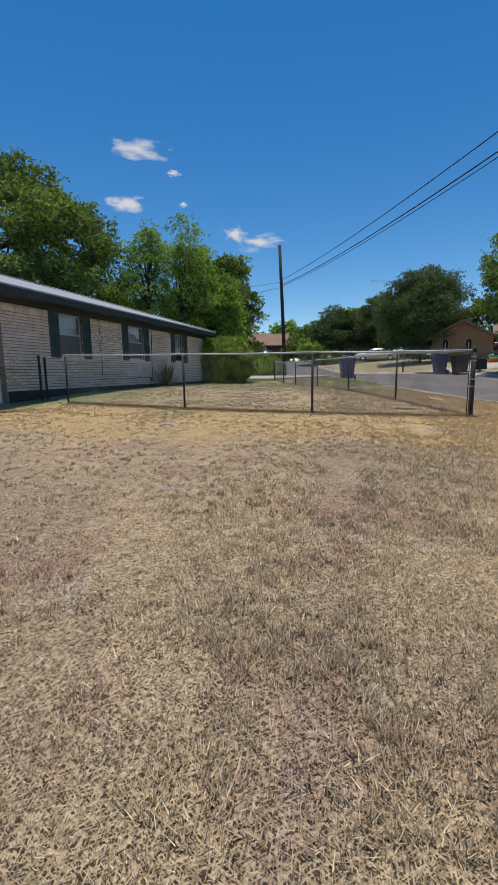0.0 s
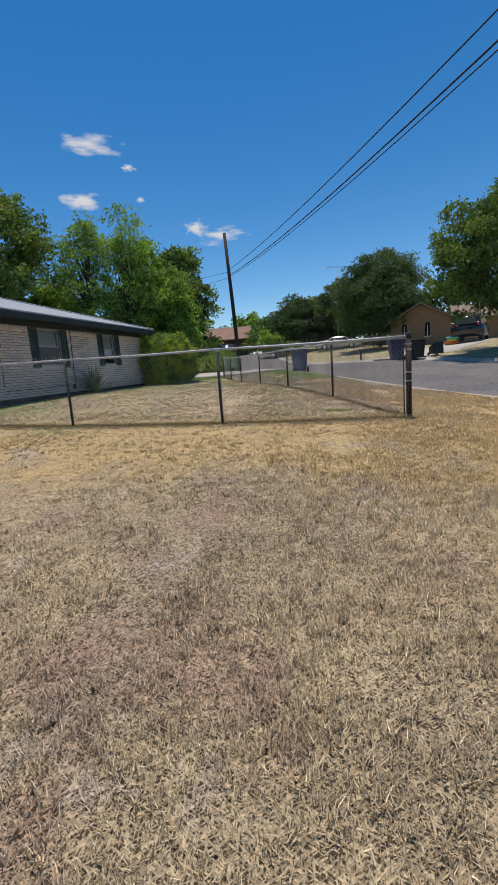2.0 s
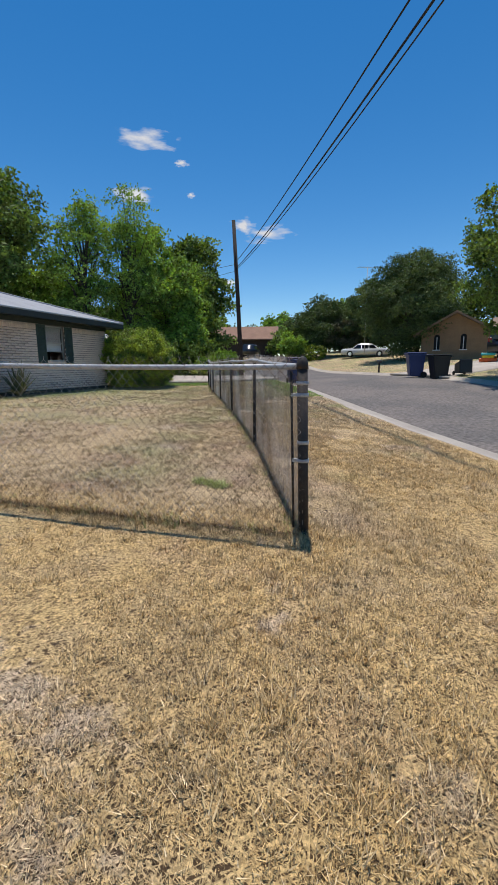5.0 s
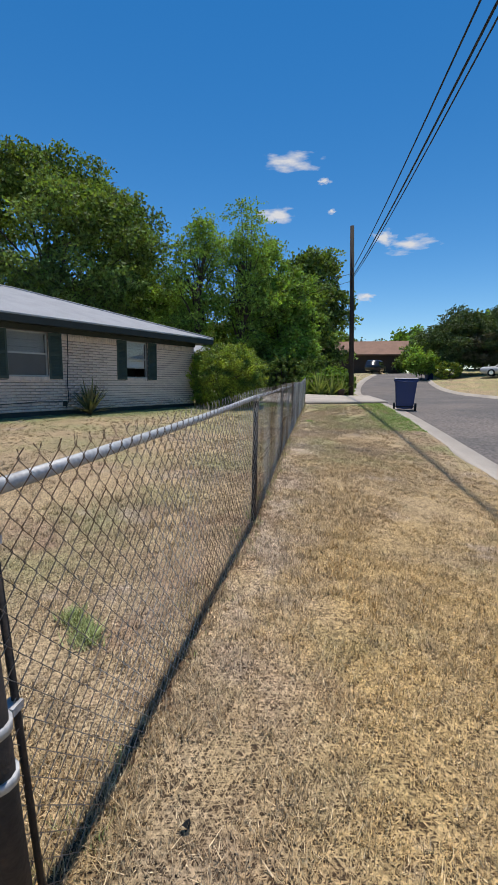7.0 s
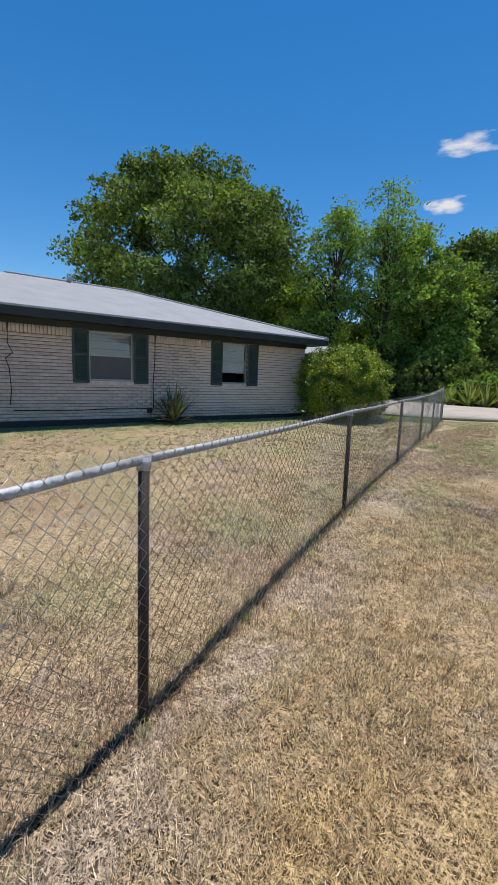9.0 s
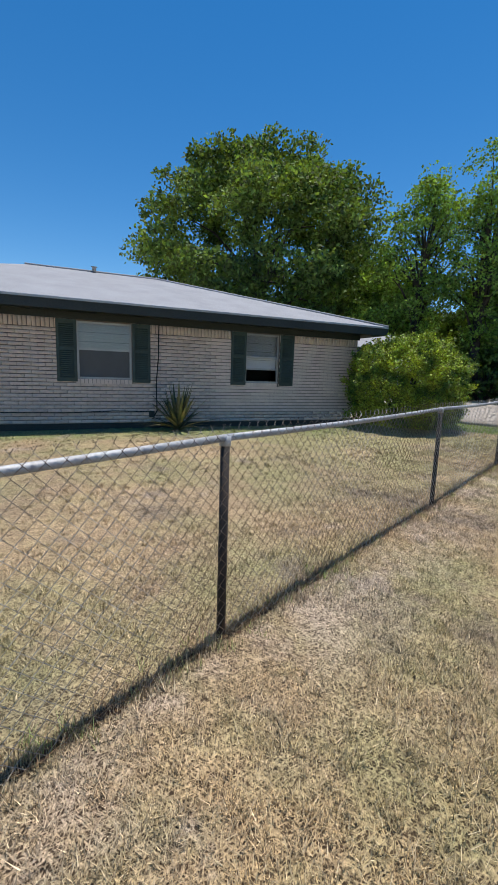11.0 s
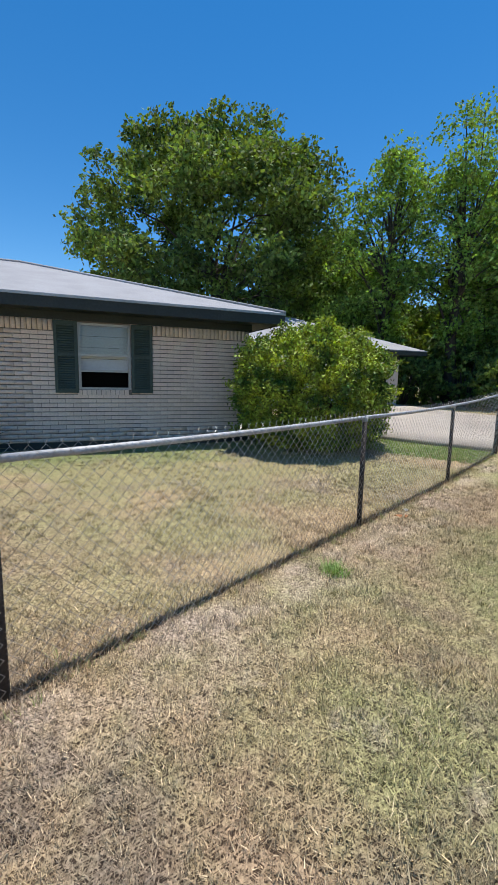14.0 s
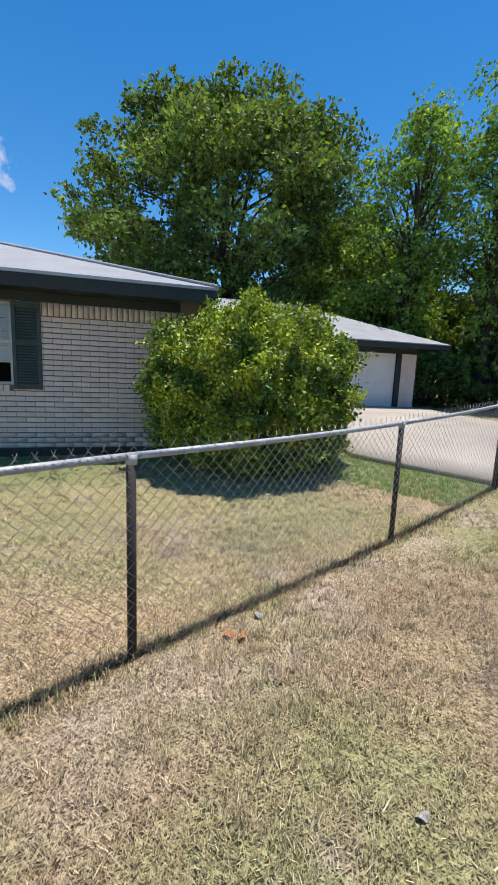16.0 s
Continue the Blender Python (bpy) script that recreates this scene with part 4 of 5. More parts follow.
for x, y, z, turn, mat, label, fallen in (
        (9.18, 22.9, float(road_z(9.18, 22.9)) + 0.02, 172, BLUE_BIN, "blue wheelie bin standing in the gutter", False),
        (15.2, 23.6, float(road_z(15.2, 23.6)) + 0.03, 255, BLUE_BIN, "blue wheelie bin at the kerb across the street", False),
        (15.75, 22.5, g(15.8, 22.5) + 0.04, 262, BLACK_BIN, "black wheelie bin at the kerb across the street", False),
        (16.5, 22.2, g(16.5, 22.2) + 0.03, 170, BLACK_BIN, "black bin lying tipped over by the kerb", True),
        (18.0, 56.5, g(18.0, 56.5), 200, BLUE_BIN, "dark bin beside a shrub far down the street", False)):
    wheelie_bin(x, y, z, turn, mat, label, fallen)


# ---- vehicles ----
def vehicle(name, x, y, turn, length, width, height, profile, glass_from, mat, label, wheel=0.33, axles=(0.19, 0.79)):
    """A car from a side profile (fractions of length and height), narrowing above the waist."""
    z = g(x, y) + 0.04
    t = thing(name, pose(x, y, z, 0, 0, turn), label, "car")
    bm = bmesh.new()
    sides = []
    for s in (-1, 1):
        ring = []
        for fx, fz in profile:
            w = width / 2 * (1.0 if fz < 0.56 else 1.0 - 0.42 * (fz - 0.56))
            ring.append(bm.verts.new((fx * length - length / 2, s * w, fz * height)))
        sides.append(ring)
    n = len(profile)
    for i in range(n):
        bm.faces.new((sides[0][i], sides[0][(i + 1) % n], sides[1][(i + 1) % n], sides[1][i]))
    bm.faces.new(sides[0][::-1])
    bm.faces.new(sides[1])
    bmesh.ops.recalc_face_normals(bm, faces=bm.faces[:])
    bmesh.ops.bevel(bm, geom=[e for e in bm.edges], offset=0.035, segments=2, affect="EDGES")
    part("body", bm, mat, t, "", True)
    for a, b in glass_from:
        for s in (-1, 1):
            bm = bmesh.new()
            q = [(a[0] - 0.0, 0.60), (b[0], 0.60), (b[1], 0.90), (a[1], 0.90)]
            vs = []
            for fx, fz in q:
                w = width / 2 * (1.0 - 0.42 * (fz - 0.56)) + 0.006
                vs.append(bm.verts.new((fx * length - length / 2, s * w, fz * height)))
            bm.faces.new(vs)
            part("side_window", bm, GLASS_DARK, t)
    for ax in axles:
        for s in (-1, 1):
            cx = ax * length - length / 2
            wh = part("wheel", tube([(cx, s * (width / 2 - 0.20), wheel), (cx, s * (width / 2 + 0.012), wheel)], wheel, 20), RUBBER, t)
            part("rim", tube([(cx, s * (width / 2 + 0.013), wheel), (cx, s * (width / 2 + 0.022), wheel)], wheel * 0.6, 14), CHROME, wh)
    return t


SEDAN = [(0.0, 0.24), (0.01, 0.52), (0.05, 0.60), (0.24, 0.63), (0.35, 0.95), (0.42, 1.0), (0.58, 1.0), (0.64, 0.96), (0.76, 0.66), (0.97, 0.60), (1.0, 0.48), (1.0, 0.24), (0.94, 0.16), (0.06, 0.16)]
SUV = [(0.0, 0.26), (0.0, 0.56), (0.03, 0.62), (0.07, 0.94), (0.12, 1.0), (0.56, 1.0), (0.62, 0.97), (0.74, 0.64), (0.96, 0.56), (1.0, 0.46), (1.0, 0.24), (0.94, 0.16), (0.06, 0.16)]
vehicle("sedan", 24.3, 51.5, -24, 5.3, 1.95, 1.46, SEDAN, [((0.25, 0.345), (0.42, 0.42)), ((0.43, 0.43), (0.57, 0.57)), ((0.58, 0.58), (0.745, 0.66))], CAR_WHITE, "white sedan parked on a lawn across the street")
SX, SY = 24.0, 28.35
suv = vehicle("suv", SX, SY, 42, 4.6, 1.85, 1.68, SUV, [((0.06, 0.10), (0.30, 0.30)), ((0.31, 0.31), (0.50, 0.50)), ((0.51, 0.51), (0.71, 0.63))], CAR_BLACK, "black sport utility car parked on the driveway", 0.37)
part("rear_window", box(-2.31, -0.64, 1.06, -2.12, 0.64, 1.50), GLASS_DARK, suv)
for s in (-1, 1):
    part("tail_light", box(-2.32, s * 0.78 - 0.1, 0.92, -2.25, s * 0.78 + 0.1, 1.16, 0.01), LIGHT_RED, suv)
vehicle("dark_suv", 14.0, 70.0, 70, 4.7, 1.9, 1.7, SUV, [((0.06, 0.10), (0.30, 0.30)), ((0.31, 0.31), (0.50, 0.50)), ((0.51, 0.51), (0.71, 0.63))], CAR_BLACK, "dark car parked before the red-roofed house", 0.36)


# ---- far houses ----
def gable_house(name, m, w, d, eave, ridge, wall, roof_mat, label, windows, over=0.6):
    """Ridge along local y; the gable end faces -y."""
    h = thing(name, m, label, "house")
    bm = bmesh.new()
    for y in (0.0, d):
        a = [bm.verts.new(p) for p in ((-w / 2, y, -0.6), (w / 2, y, -0.6), (w / 2, y, eave), (0, y, ridge), (-w / 2, y, eave))]
        bm.faces.new(a if y == 0 else a[::-1])
    bm.verts.ensure_lookup_table()
    v = bm.verts
    for i in range(5):
        bm.faces.new((v[i], v[5 + i], v[5 + (i + 1) % 5], v[(i + 1) % 5]))
    part("wall", bm, wall, h)
    k = (ridge - eave) / (w / 2)
    for s in (-1, 1):
        bm = bmesh.new()
        q = [(s * (w / 2 + over), -over, eave - k * over), (0, -over, ridge), (0, d + over, ridge), (s * (w / 2 + over), d + over, eave - k * over)]
        lo = [bm.verts.new((x, y, z + 0.02)) for x, y, z in q]
        hi = [bm.verts.new((x, y, z + 0.20)) for x, y, z in q]
        bm.faces.new(hi)
        bm.faces.new(lo[::-1])
        for i in range(4):
            bm.faces.new((lo[i], lo[(i + 1) % 4], hi[(i + 1) % 4], hi[i]))
        bmesh.ops.recalc_face_normals(bm, faces=bm.faces[:])
        part("roof", bm, roof_mat, h)
    for x, z0, z1, ww in windows:
        win = part("window", box(x - ww / 2, -0.03, z0, x + ww / 2, 0.02, z1), DARK, h)
        part("window_arch", tube([(x, 0.02, z1), (x, -0.03, z1)], ww / 2, 18), DARK, win)
        part("window_frame", box(x - ww / 2 - 0.08, -0.05, z0 - 0.08, x + ww / 2 + 0.08, -0.032, z0), WHITE, win)
        part("window_frame", box(x - 0.03, -0.05, z0, x + 0.03, -0.032, z1), WHITE, win)
    return h


gable_house("tan_house", pose(26.2, 37.6, 2.35, 0, 0, -36), 5.2, 9, 2.05, 3.5, TAN_BRICK, TAN_ROOF, "tan brick house with a low brown gable roof", [(0.6, 0.65, 1.65, 0.44), (-1.4, 0.65, 1.65, 0.44)])
gable_house("tan_house_wing", pose(26.2, 37.6, 2.35, 0, 0, -36) @ pose(3.2, 5.0, 0, 0, 0, -90), 7.0, 9, 2.0, 3.3, TAN_BRICK, TAN_ROOF, "long low wing of the tan brick house", [])
gable_house("red_roof_house", pose(19.6, 80.0, 3.7, 0, 0, 78), 9.0, 14, 2.5, 4.6, BROWN_WALL_SHADED, RED_ROOF, "brown house with red-brown roof at the street's end", [(-1.5, 0.8, 2.0, 1.2)])

# television aerial above the far trees
aerial = thing("antenna", pose(22.2, 46.7, 2.9), "thin television antenna mast", "antenna")
part("mast", tube([(0, 0, 0), (0, 0, 8.35)], 0.03, 6), GALV, aerial)
for k in range(5):
    part("element", tube([(-0.9 + 0.4 * k, -0.5 + 0.06 * k, 8.3), (-0.9 + 0.4 * k, 0.5 - 0.06 * k, 8.3)], 0.015, 5), GALV, aerial)
part("boom", tube([(-1.0, 0, 8.3), (0.9, 0, 8.3)], 0.018, 5), GALV, aerial)

# bright toy by the far drive
toy = thing("toy_slide", pose(22.0, 27.75, g(22.0, 27.75) + 0.03, 0, 0, -40) @ Matrix.Scale(0.62, 4), "orange, yellow and teal plastic toy on the lawn", "toy")
part("base", box(-0.75, -0.35, 0, 0.75, 0.35, 0.35, 0.06), ORANGE, toy)
part("panel", box(-0.5, -0.3, 0.35, 0.5, 0.3, 0.62, 0.05), YELLOW, toy)
part("top", box(-0.6, -0.33, 0.62, 0.6, 0.33, 0.85, 0.05), TEAL, toy)

# kerbside mailbox
mail = thing("mailbox", pose(16.2, 29.8, g(16.2, 29.8)), "dark mailbox on a short post by the kerb", "mailbox")
part("post", box(-0.04, -0.04, -0.1, 0.04, 0.04, 0.55), POLE, mail)
part("box", box(-0.10, -0.24, 0.55, 0.10, 0.24, 0.76, 0.05), BLACK_BIN, mail)


# ---- clouds, far off ----
def cloud_material():
    m = bpy.data.materials.new("cloud")
    m.use_nodes = True
    nt = m.node_tree
    node, link = nt.nodes.new, nt.links.new
    place = node("ShaderNodeTexCoord").outputs["Object"]
    length = node("ShaderNodeVectorMath")
    length.operation = "LENGTH"
    link(place, length.inputs[0])
    n = node("ShaderNodeTexNoise")
    n.inputs["Scale"].default_value, n.inputs["Detail"].default_value, n.inputs["Roughness"].default_value = 1.8, 6, 0.5
    shift = node("ShaderNodeVectorMath")
    link(place, shift.inputs[0])
    info = node("ShaderNodeObjectInfo")
    link(info.outputs["Location"], shift.inputs[1])
    link(shift.outputs[0], n.inputs["Vector"])
    sub = node("ShaderNodeMath")
    sub.operation = "SUBTRACT"
    link(n.outputs["Fac"], sub.inputs[0])
    scaled = node("ShaderNodeMath")
    scaled.operation = "MULTIPLY"
    scaled.inputs[1].default_value = 0.55
    link(length.outputs["Value"], scaled.inputs[0])
    link(scaled.outputs[0], sub.inputs[1])
    r = node("ShaderNodeMapRange")
    r.inputs[1].default_value, r.inputs[2].default_value, r.inputs[4].default_value = 0.10, 0.46, 0.97
    link(sub.outputs[0], r.inputs[0])
    e, t, mix = node("ShaderNodeEmission"), node("ShaderNodeBsdfTransparent"), node("ShaderNodeMixShader")
    e.inputs[0].default_value, e.inputs[1].default_value = (0.95, 0.97, 1.0, 1), 0.82
    link(r.outputs[0], mix.inputs[0])
    link(t.outputs[0], mix.inputs[1])
    link(e.outputs[0], mix.inputs[2])
    link(mix.outputs[0], nt.nodes["Material Output"].inputs[0])
    return m


CLOUD = cloud_material()
for az, el, w, h in ((-4.2, 24.7, 4.4, 1.4), (-5.5, 19.35, 3.0, 1.35), (10.4, 15.7, 3.7, 1.1), (7.4, 16.6, 1.8, 1.1), (5.5, 10.2, 1.6, 0.8), (0.2, 22.6, 0.95, 0.5), (1.2, 19.6, 0.65, 0.4), (-77.5, 19.5, 3.6, 3.4)):
    d = 1500.0
    a, b = radians(az), radians(el)
    c = Vector((math.sin(a) * math.cos(b), math.cos(a) * math.cos(b), math.sin(b))) * d
    bm = bmesh.new()
    bm.faces.new([bm.verts.new(p) for p in ((-1, -1, 0), (1, -1, 0), (1, 1, 0), (-1, 1, 0))])
    cl = part("cloud", bm, CLOUD)
    cl.matrix_world = look(c, c * 2) @ Matrix.Diagonal((d * radians(w), d * radians(h), 1, 1))
    cl.visible_shadow = False
    tagged(cl, "small white fair-weather cloud in a clear sky", "cloud", kind="structure")


# ---- bricks of the front wall ----
def brick_mesh(name, length, height):
    bm = box(-0.010, 0, 0, 0.010, length, height, 0.003)
    me = bpy.data.meshes.new(name)
    bm.to_mesh(me)
    bm.free()
    me.materials.append(BRICK)
    return me


COURSE, BL = 0.0785, 0.262
JOINT, HEAD = 0.013, 0.005
wall_holder = thing("brick_facing", HOUSE, "pale painted brick facing with dark mortar joints", "brick wall", kind="structure")
whole = brick_mesh("brick", BL - HEAD, COURSE - JOINT)
rest_bricks = []
count = 0
rowsn = int((SOLDIER - WALL0) / COURSE)


def blocked(y0, y1, z0, z1):
    return any(y1 > a + 0.002 and y0 < b - 0.002 and z1 > W0 - 0.085 and z0 < W1 for a, b, _, _ in WINDOWS)


singles = []
for r in range(rowsn):
    z = SOLDIER - (r + 1) * COURSE
    y = -0.0 - (BL / 2 if r % 2 else 0)
    spans = [(y - BL * (i + 1), y - BL * i) for i in range(int(LONG / BL) + 1)]
    if r % 2:
        spans.append((-BL / 2, 0.0))
    for a, b in spans:
        a = max(a, -LONG)
        if b - a < 0.03:
            continue
        pieces = [(a, b - HEAD)]
        if blocked(a, b - HEAD, z, z + COURSE - JOINT):
            pieces = []
            for wa, wb, _, _ in WINDOWS:
                if b - HEAD > wa and a < wb:
                    if a < wa - 0.03:
                        pieces.append((a, wa - 0.004))
                    if b - HEAD > wb + 0.03:
                        pieces.append((wb + 0.004, b - HEAD))
        for p, q in pieces:
            singles.append((p, q, z))
singles.sort(key=lambda s: -s[0])
for p, q, z in singles:
    if abs((q - p) - (BL - HEAD)) < 0.001 and count < 280 and z > 1.2:
        ob = new("brick", whole)
        ob.parent = wall_holder
        ob.location = (0, p, z)
        count += 1
    else:
        rest_bricks.append((p, q, z, z + COURSE - JOINT))
y = -0.082
while y > -LONG - 0.02:
    if not blocked(y, y + 0.07, SOLDIER + 0.01, WALL1 - 0.02):
        rest_bricks.append((y, y + 0.070, SOLDIER, WALL1 - JOINT))
    y -= 0.082
co, fc = [], []
for a, b, z0, z1 in rest_bricks:
    i = len(co)
    co += [(-0.012, a, z0), (-0.012, b, z0), (-0.012, b, z1), (-0.012, a, z1), (0.010, a, z0), (0.010, b, z0), (0.010, b, z1), (0.010, a, z1)]
    fc += [(i + 4, i + 5, i + 6, i + 7), (i, i + 1, i + 5, i + 4), (i + 1, i + 2, i + 6, i + 5), (i + 2, i + 3, i + 7, i + 6), (i + 3, i, i + 4, i + 7)]
tagged(mesh_part("bricks", arrays("bricks", np.array(co), np.array(fc)), BRICK_REST, wall_holder), kind="stuff")


# ---- grass blades ----
TREAD = [(-0.6, 0.2), (1.4, 2.0), (3.6, 4.2), (5.2, 6.0), (6.3, 8.6), (6.3, 14.5), (6.2, 20.0), (6.2, 23.4)]


def along_tread(n, rng, spread):
    """Places scattered about the strip of lawn that is walked along."""
    p = np.array(TREAD)
    d = np.linalg.norm(np.diff(p, axis=0), axis=1)
    seg = rng.choice(len(d), n, p=d / d.sum())
    t = rng.uniform(0, 1, n)[:, None]
    q = p[seg] * (1 - t) + p[seg + 1] * t + rng.normal(size=(n, 2)) * spread
    return q[:, 0], q[:, 1]


def grass(name, n, region, height, mat, label, seed, keep=None, wide=0.0, spread=None):
    """Short blades in small tufts, over a stretch of the plan or along the walked strip."""
    rng = np.random.default_rng(seed)
    tuft = n // 26
    if spread:
        tx, ty = along_tread(tuft, rng, spread)
    else:
        tx, ty = rng.uniform(region[0], region[2], tuft), rng.uniform(region[1], region[3], tuft)
    own = rng.integers(0, tuft, n)
    x, y = tx[own] + rng.normal(size=n) * 0.021, ty[own] + rng.normal(size=n) * 0.021
    tall = rng.uniform(0.55, 1.3, tuft)[own]
    if keep is not None:
        k = keep(x, y, rng)
        x, y, tall = x[k], y[k], tall[k]
    n = len(x)
    z = gz(x, y) + 0.012 * np.sin(x * 1.9 + 0.7 * y) * np.sin(y * 1.45 - 0.4 * x)
    h = rng.uniform(*height, n) * tall * (0.75 + 0.5 * (np.sin(x * 2.3 + 1.1 * y) * np.sin(1.7 * y - 0.8 * x) * 0.5 + 0.5))
    a, lean = rng.uniform(0, 6.283, n), rng.uniform(0.15, 1.4, n)
    w = rng.uniform(0.0011, 0.0025, n) * (1 + wide)
    p = np.stack([x, y, z - 0.004], -1)
    s = np.stack([-np.sin(a), np.cos(a), 0 * a], -1) * w[:, None]
    tip = p + np.stack([np.cos(a) * lean, np.sin(a) * lean, 0 * a + 1], -1) * h[:, None]
    me = arrays(name, np.stack([p - s, p + s, tip], 1).reshape(-1, 3), np.arange(3 * n).reshape(n, 3))
    return tagged(mesh_part(name, me, mat), label, "grass", kind="stuff")


def wall_side(x, y):
    return (x - 1.186) * 0.9044 - (y - 22.69) * 0.4266


def open_lawn(x, y, rng):
    bare = np.sin(x * 1.7 + 2) * np.sin(y * 1.3) + 0.6 * np.sin(x * 3.9 + y) * np.sin(y * 3.1 - x) + 0.75 * np.sin(7.3 * x + 1.9 * y) * np.sin(6.1 * y - 2.7 * x)
    return (x < edge(y) - 0.44) & ~((y > 24.5) & (x > -4)) & (wall_side(x, y) > 0.05) & (bare + rng.normal(size=len(x)) * 0.35 < 0.78)


grass("dry_grass", 1050000, None, (0.015, 0.038), BLADES, "short dry straw-coloured grass", 71, lambda x, y, r: open_lawn(x, y, r) & (y < 9.5), 0.12, 1.2)
grass("dry_grass", 1050000, None, (0.015, 0.038), BLADES, "short pale dry grass beside the fence, partly green", 70, lambda x, y, r: open_lawn(x, y, r) & (y >= 9.5), 0.12, 1.2)
grass("dry_grass", 260000, (-5.0, 0.5, 8.6, 11.0), (0.018, 0.042), BLADES, "golden dry grass before the front fence", 72, open_lawn, 0.6)
grass("dry_grass", 330000, (-3.5, 8.0, 8.6, 24.6), (0.018, 0.042), BLADES, "short dry grass inside the fenced yard", 73, open_lawn, 0.6)
grass("green_grass", 36000, (2.4, 23.6, 5.5, 24.75), (0.025, 0.06), LUSH, "greener grass along the driveway's edge", 78, lambda x, y, r: y < 24.72)
grass("green_grass", 60000, (7.6, 17.0, 8.62, 24.9), (0.025, 0.06), LUSH, "greener grass along the kerb", 79, lambda x, y, r: r.uniform(size=len(x)) < (x - 7.4) / 1.2)


def fence_tufts(name, points, n, mat, label, seed, tall):
    """Uncut tufts standing along the foot of the fence."""
    rng = np.random.default_rng(seed)
    p = np.array(points)
    d = np.linalg.norm(np.diff(p, axis=0), axis=1)
    tuft = n // 14
    seg = rng.choice(len(d), tuft, p=d / d.sum())
    t = rng.uniform(0, 1, tuft)[:, None]
    c = p[seg] * (1 - t) + p[seg + 1] * t + rng.normal(size=(tuft, 2)) * 0.055
    high = rng.uniform(0.3, 1.0, tuft) ** 1.5
    own = rng.integers(0, tuft, n)
    q = c[own] + rng.normal(size=(n, 2)) * 0.02
    z = gz(q[:, 0], q[:, 1])
    h, a, lean, w = rng.uniform(0.4, 1.0, n) * high[own] * tall, rng.uniform(0, 6.283, n), rng.uniform(0.05, 0.9, n), rng.uniform(0.0015, 0.003, n)
    b = np.stack([q[:, 0], q[:, 1], z - 0.004], -1)
    s = np.stack([-np.sin(a), np.cos(a), 0 * a], -1) * w[:, None]
    tip = b + np.stack([np.cos(a) * lean, np.sin(a) * lean, 0 * a + 1], -1) * h[:, None]
    me = arrays(name, np.stack([b - s, b + s, tip], 1).reshape(-1, 3), np.arange(3 * n).reshape(n, 3))
    tagged(mesh_part(name, me, mat), label, "grass", kind="stuff")


for k, run in enumerate((SIDE, FRONT)):
    fence_tufts("fence_grass", run, 22000, BLADES, "uncut dry tufts along the foot of the fence", 300 + k, 0.10)
    fence_tufts("fence_grass", run, 5000, GREEN_BLADES, "uncut green tufts along the foot of the fence", 310 + k, 0.11)


def soil_shade_strip(points, seed):
    """Ragged bare soil along the foot of the fence, darkened to carry its shade too."""
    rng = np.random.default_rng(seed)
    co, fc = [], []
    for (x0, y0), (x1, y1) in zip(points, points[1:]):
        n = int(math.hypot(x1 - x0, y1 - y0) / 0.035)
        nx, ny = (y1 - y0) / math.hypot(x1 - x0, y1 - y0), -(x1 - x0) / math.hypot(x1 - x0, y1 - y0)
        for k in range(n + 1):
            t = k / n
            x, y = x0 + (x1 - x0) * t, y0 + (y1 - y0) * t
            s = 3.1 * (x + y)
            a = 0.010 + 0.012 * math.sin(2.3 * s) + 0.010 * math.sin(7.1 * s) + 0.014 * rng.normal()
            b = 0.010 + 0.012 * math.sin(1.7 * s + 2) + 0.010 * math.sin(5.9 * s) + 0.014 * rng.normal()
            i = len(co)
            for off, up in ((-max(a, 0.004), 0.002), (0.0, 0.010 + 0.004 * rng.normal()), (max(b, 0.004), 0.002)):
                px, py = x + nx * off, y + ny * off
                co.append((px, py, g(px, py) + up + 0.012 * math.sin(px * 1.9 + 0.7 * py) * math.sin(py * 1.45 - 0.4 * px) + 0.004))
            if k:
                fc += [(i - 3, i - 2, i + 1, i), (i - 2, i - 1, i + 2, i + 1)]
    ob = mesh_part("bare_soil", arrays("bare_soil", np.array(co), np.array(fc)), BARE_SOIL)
    tagged(ob, "ragged bare soil along the foot of the fence, darkened for its shade", "soil", kind="stuff")


soil_shade_strip(SIDE, 401)
soil_shade_strip(FRONT, 402)


def fence_thatch(points, n, seed):
    """Dark dead stems caught along the foot of the fence."""
    rng = np.random.default_rng(seed)
    p = np.array(points)
    seg = rng.integers(0, len(p) - 1, n)
    t = rng.uniform(0, 1, n)[:, None]
    q = p[seg] * (1 - t) + p[seg + 1] * t + rng.normal(size=(n, 2)) * (0.006 + 0.010 * np.abs(np.sin(37 * t + seg[:, None])))
    z = gz(q[:, 0], q[:, 1])
    h, a, lean, w = rng.uniform(0.012, 0.075, n), rng.uniform(0, 6.283, n), rng.uniform(0.1, 1.6, n), rng.uniform(0.002, 0.004, n)
    b = np.stack([q[:, 0], q[:, 1], z - 0.004], -1)
    s = np.stack([-np.sin(a), np.cos(a), 0 * a], -1) * w[:, None]
    tip = b + np.stack([np.cos(a) * lean, np.sin(a) * lean, 0 * a + 1], -1) * h[:, None]
    me = arrays("dead_stems", np.stack([b - s, b + s, tip], 1).reshape(-1, 3), np.arange(3 * n).reshape(n, 3))
    tagged(mesh_part("dead_stems", me, THATCH), "dark dead stems along the foot of the fence", "grass", kind="stuff")


fence_thatch(SIDE, 12000, 76)
fence_thatch(FRONT, 10000, 77)


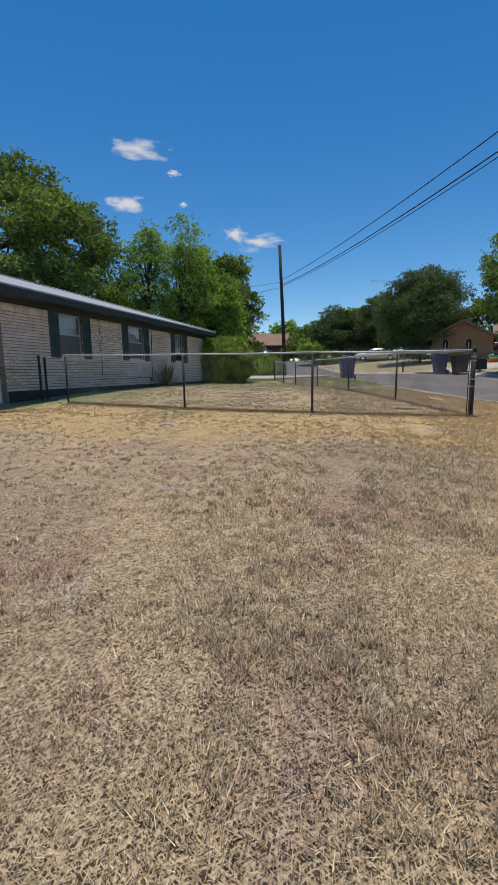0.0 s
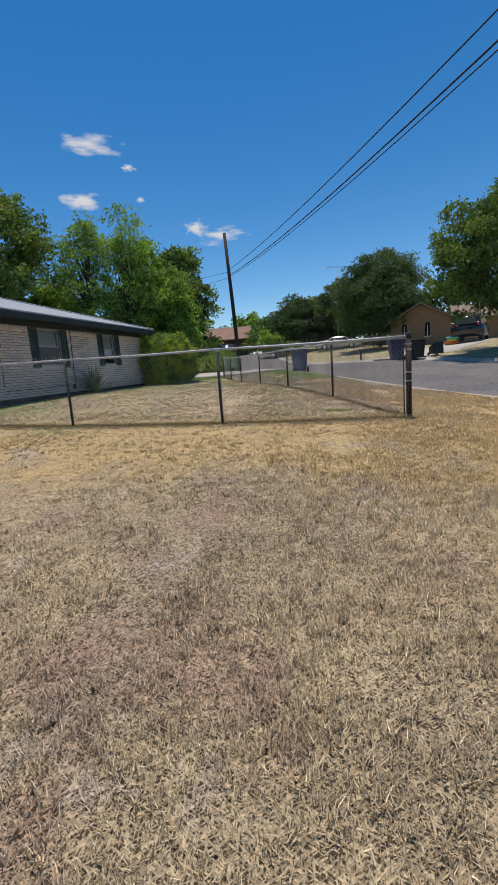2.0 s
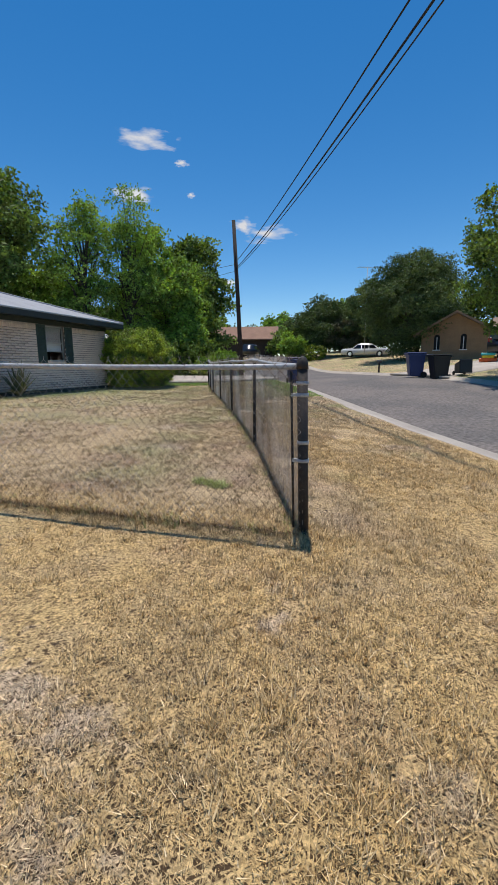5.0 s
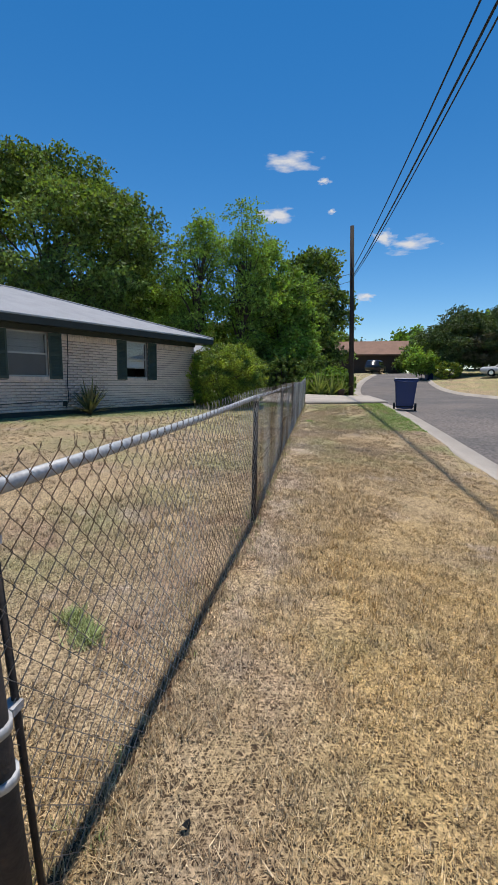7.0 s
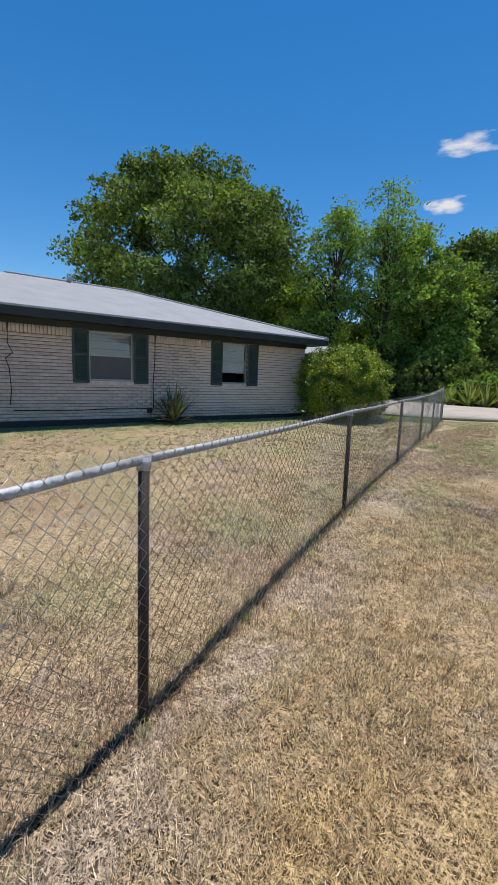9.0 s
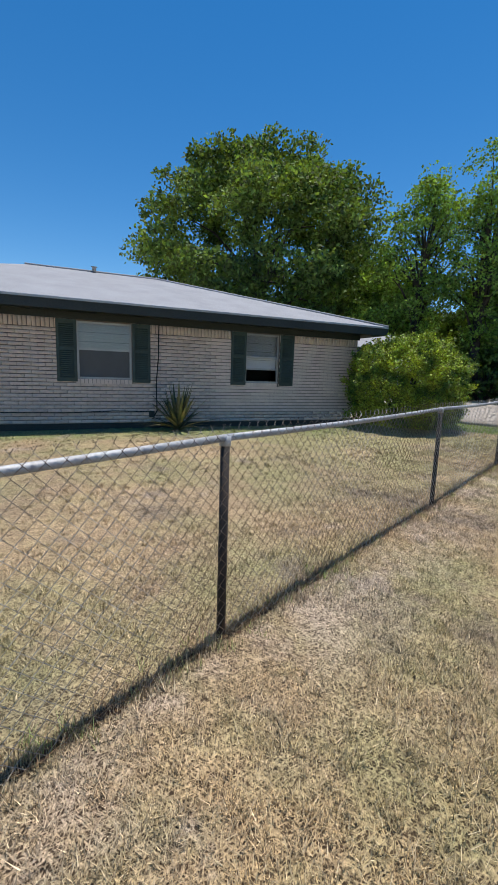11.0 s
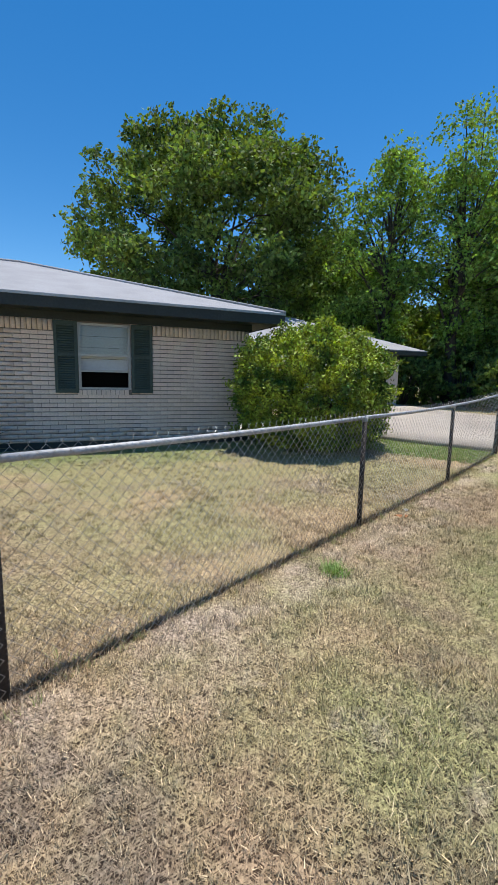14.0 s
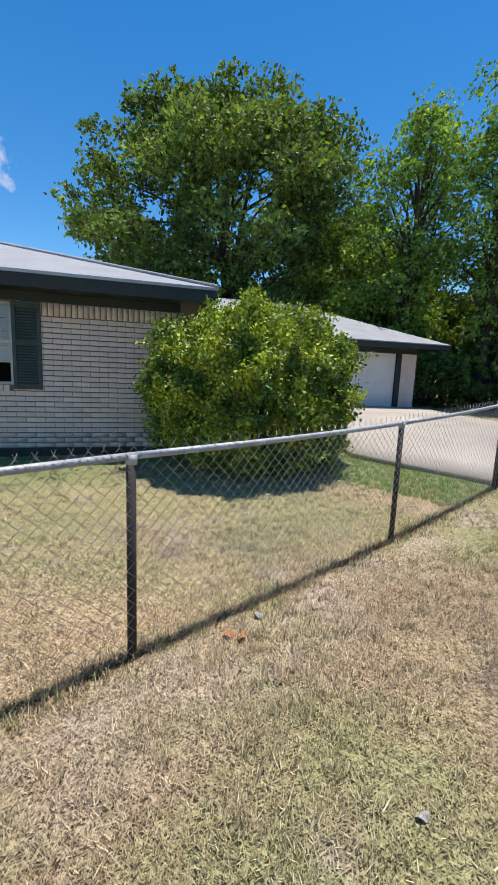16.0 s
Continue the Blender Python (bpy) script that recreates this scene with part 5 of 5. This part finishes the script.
def weed(x, y, seed, size, mat):
    """A small green weed clump."""
    rng = np.random.default_rng(seed)
    n = 320
    a, lean, hh = rng.uniform(0, 6.283, n), rng.uniform(0.2, 1.8, n), rng.uniform(0.3, 1.0, n) * size
    p = rng.normal(size=(n, 2)) * size * 0.6
    b = np.stack([p[:, 0], p[:, 1], 0 * a], -1)
    s = np.stack([-np.sin(a), np.cos(a), 0 * a], -1) * 0.004
    tip = b + np.stack([np.cos(a) * lean, np.sin(a) * lean, 0 * a + 1], -1) * hh[:, None]
    ob = mesh_part("weed", arrays("weed", np.stack([b - s, b + s, tip], 1).reshape(-1, 3), np.arange(3 * n).reshape(n, 3)), mat)
    ob.location = (x, y, g(x, y))
    tagged(ob, "small green weed clump in the dry lawn", "weed", "weeds in the lawn")


for k, (x, y, s) in enumerate(((5.79, 18.62, 0.085), (4.78, 8.13, 0.07), (4.6, 8.3, 0.06), (4.7, 8.22, 0.05))):
    weed(x, y, 200 + k, s, GREEN_BLADES if k else LUSH)


def litter(x, y, turn, mat, size, label, kind_name):
    bm = bmesh.new()
    c = [bm.verts.new((size * math.cos(k) * (1 + 0.25 * math.sin(3 * k)), 0.6 * size * math.sin(k), 0.012 * math.sin(2 * k) + 0.02)) for k in (i * 6.283 / 9 for i in range(9))]
    top = bm.verts.new((0, 0, 0.035))
    for i in range(9):
        bm.faces.new((c[i], c[(i + 1) % 9], top))
    ob = part(kind_name, bm, mat)
    ob.location, ob.rotation_euler = (x, y, g(x, y) + 0.004), (0, 0, turn)
    tagged(ob, label, kind_name.replace("_", " "))


litter(5.57, 20.26, 0.4, LEAF_LITTER, 0.040, "curled orange-brown fallen leaf on the grass", "fallen_leaf")
litter(5.64, 20.30, 2.0, LEAF_LITTER, 0.030, "curled orange-brown fallen leaf on the grass", "fallen_leaf")
litter(5.53, 20.53, 0.0, STONE, 0.035, "small pale stone by the fence", "stone")
litter(6.81, 20.06, 0.9, STONE, 0.026, "small pale stone in the lawn", "stone")
litter(5.60, 7.27, 0.5, RUBBER, 0.018, "small dark scrap lying by the fence corner", "scrap")
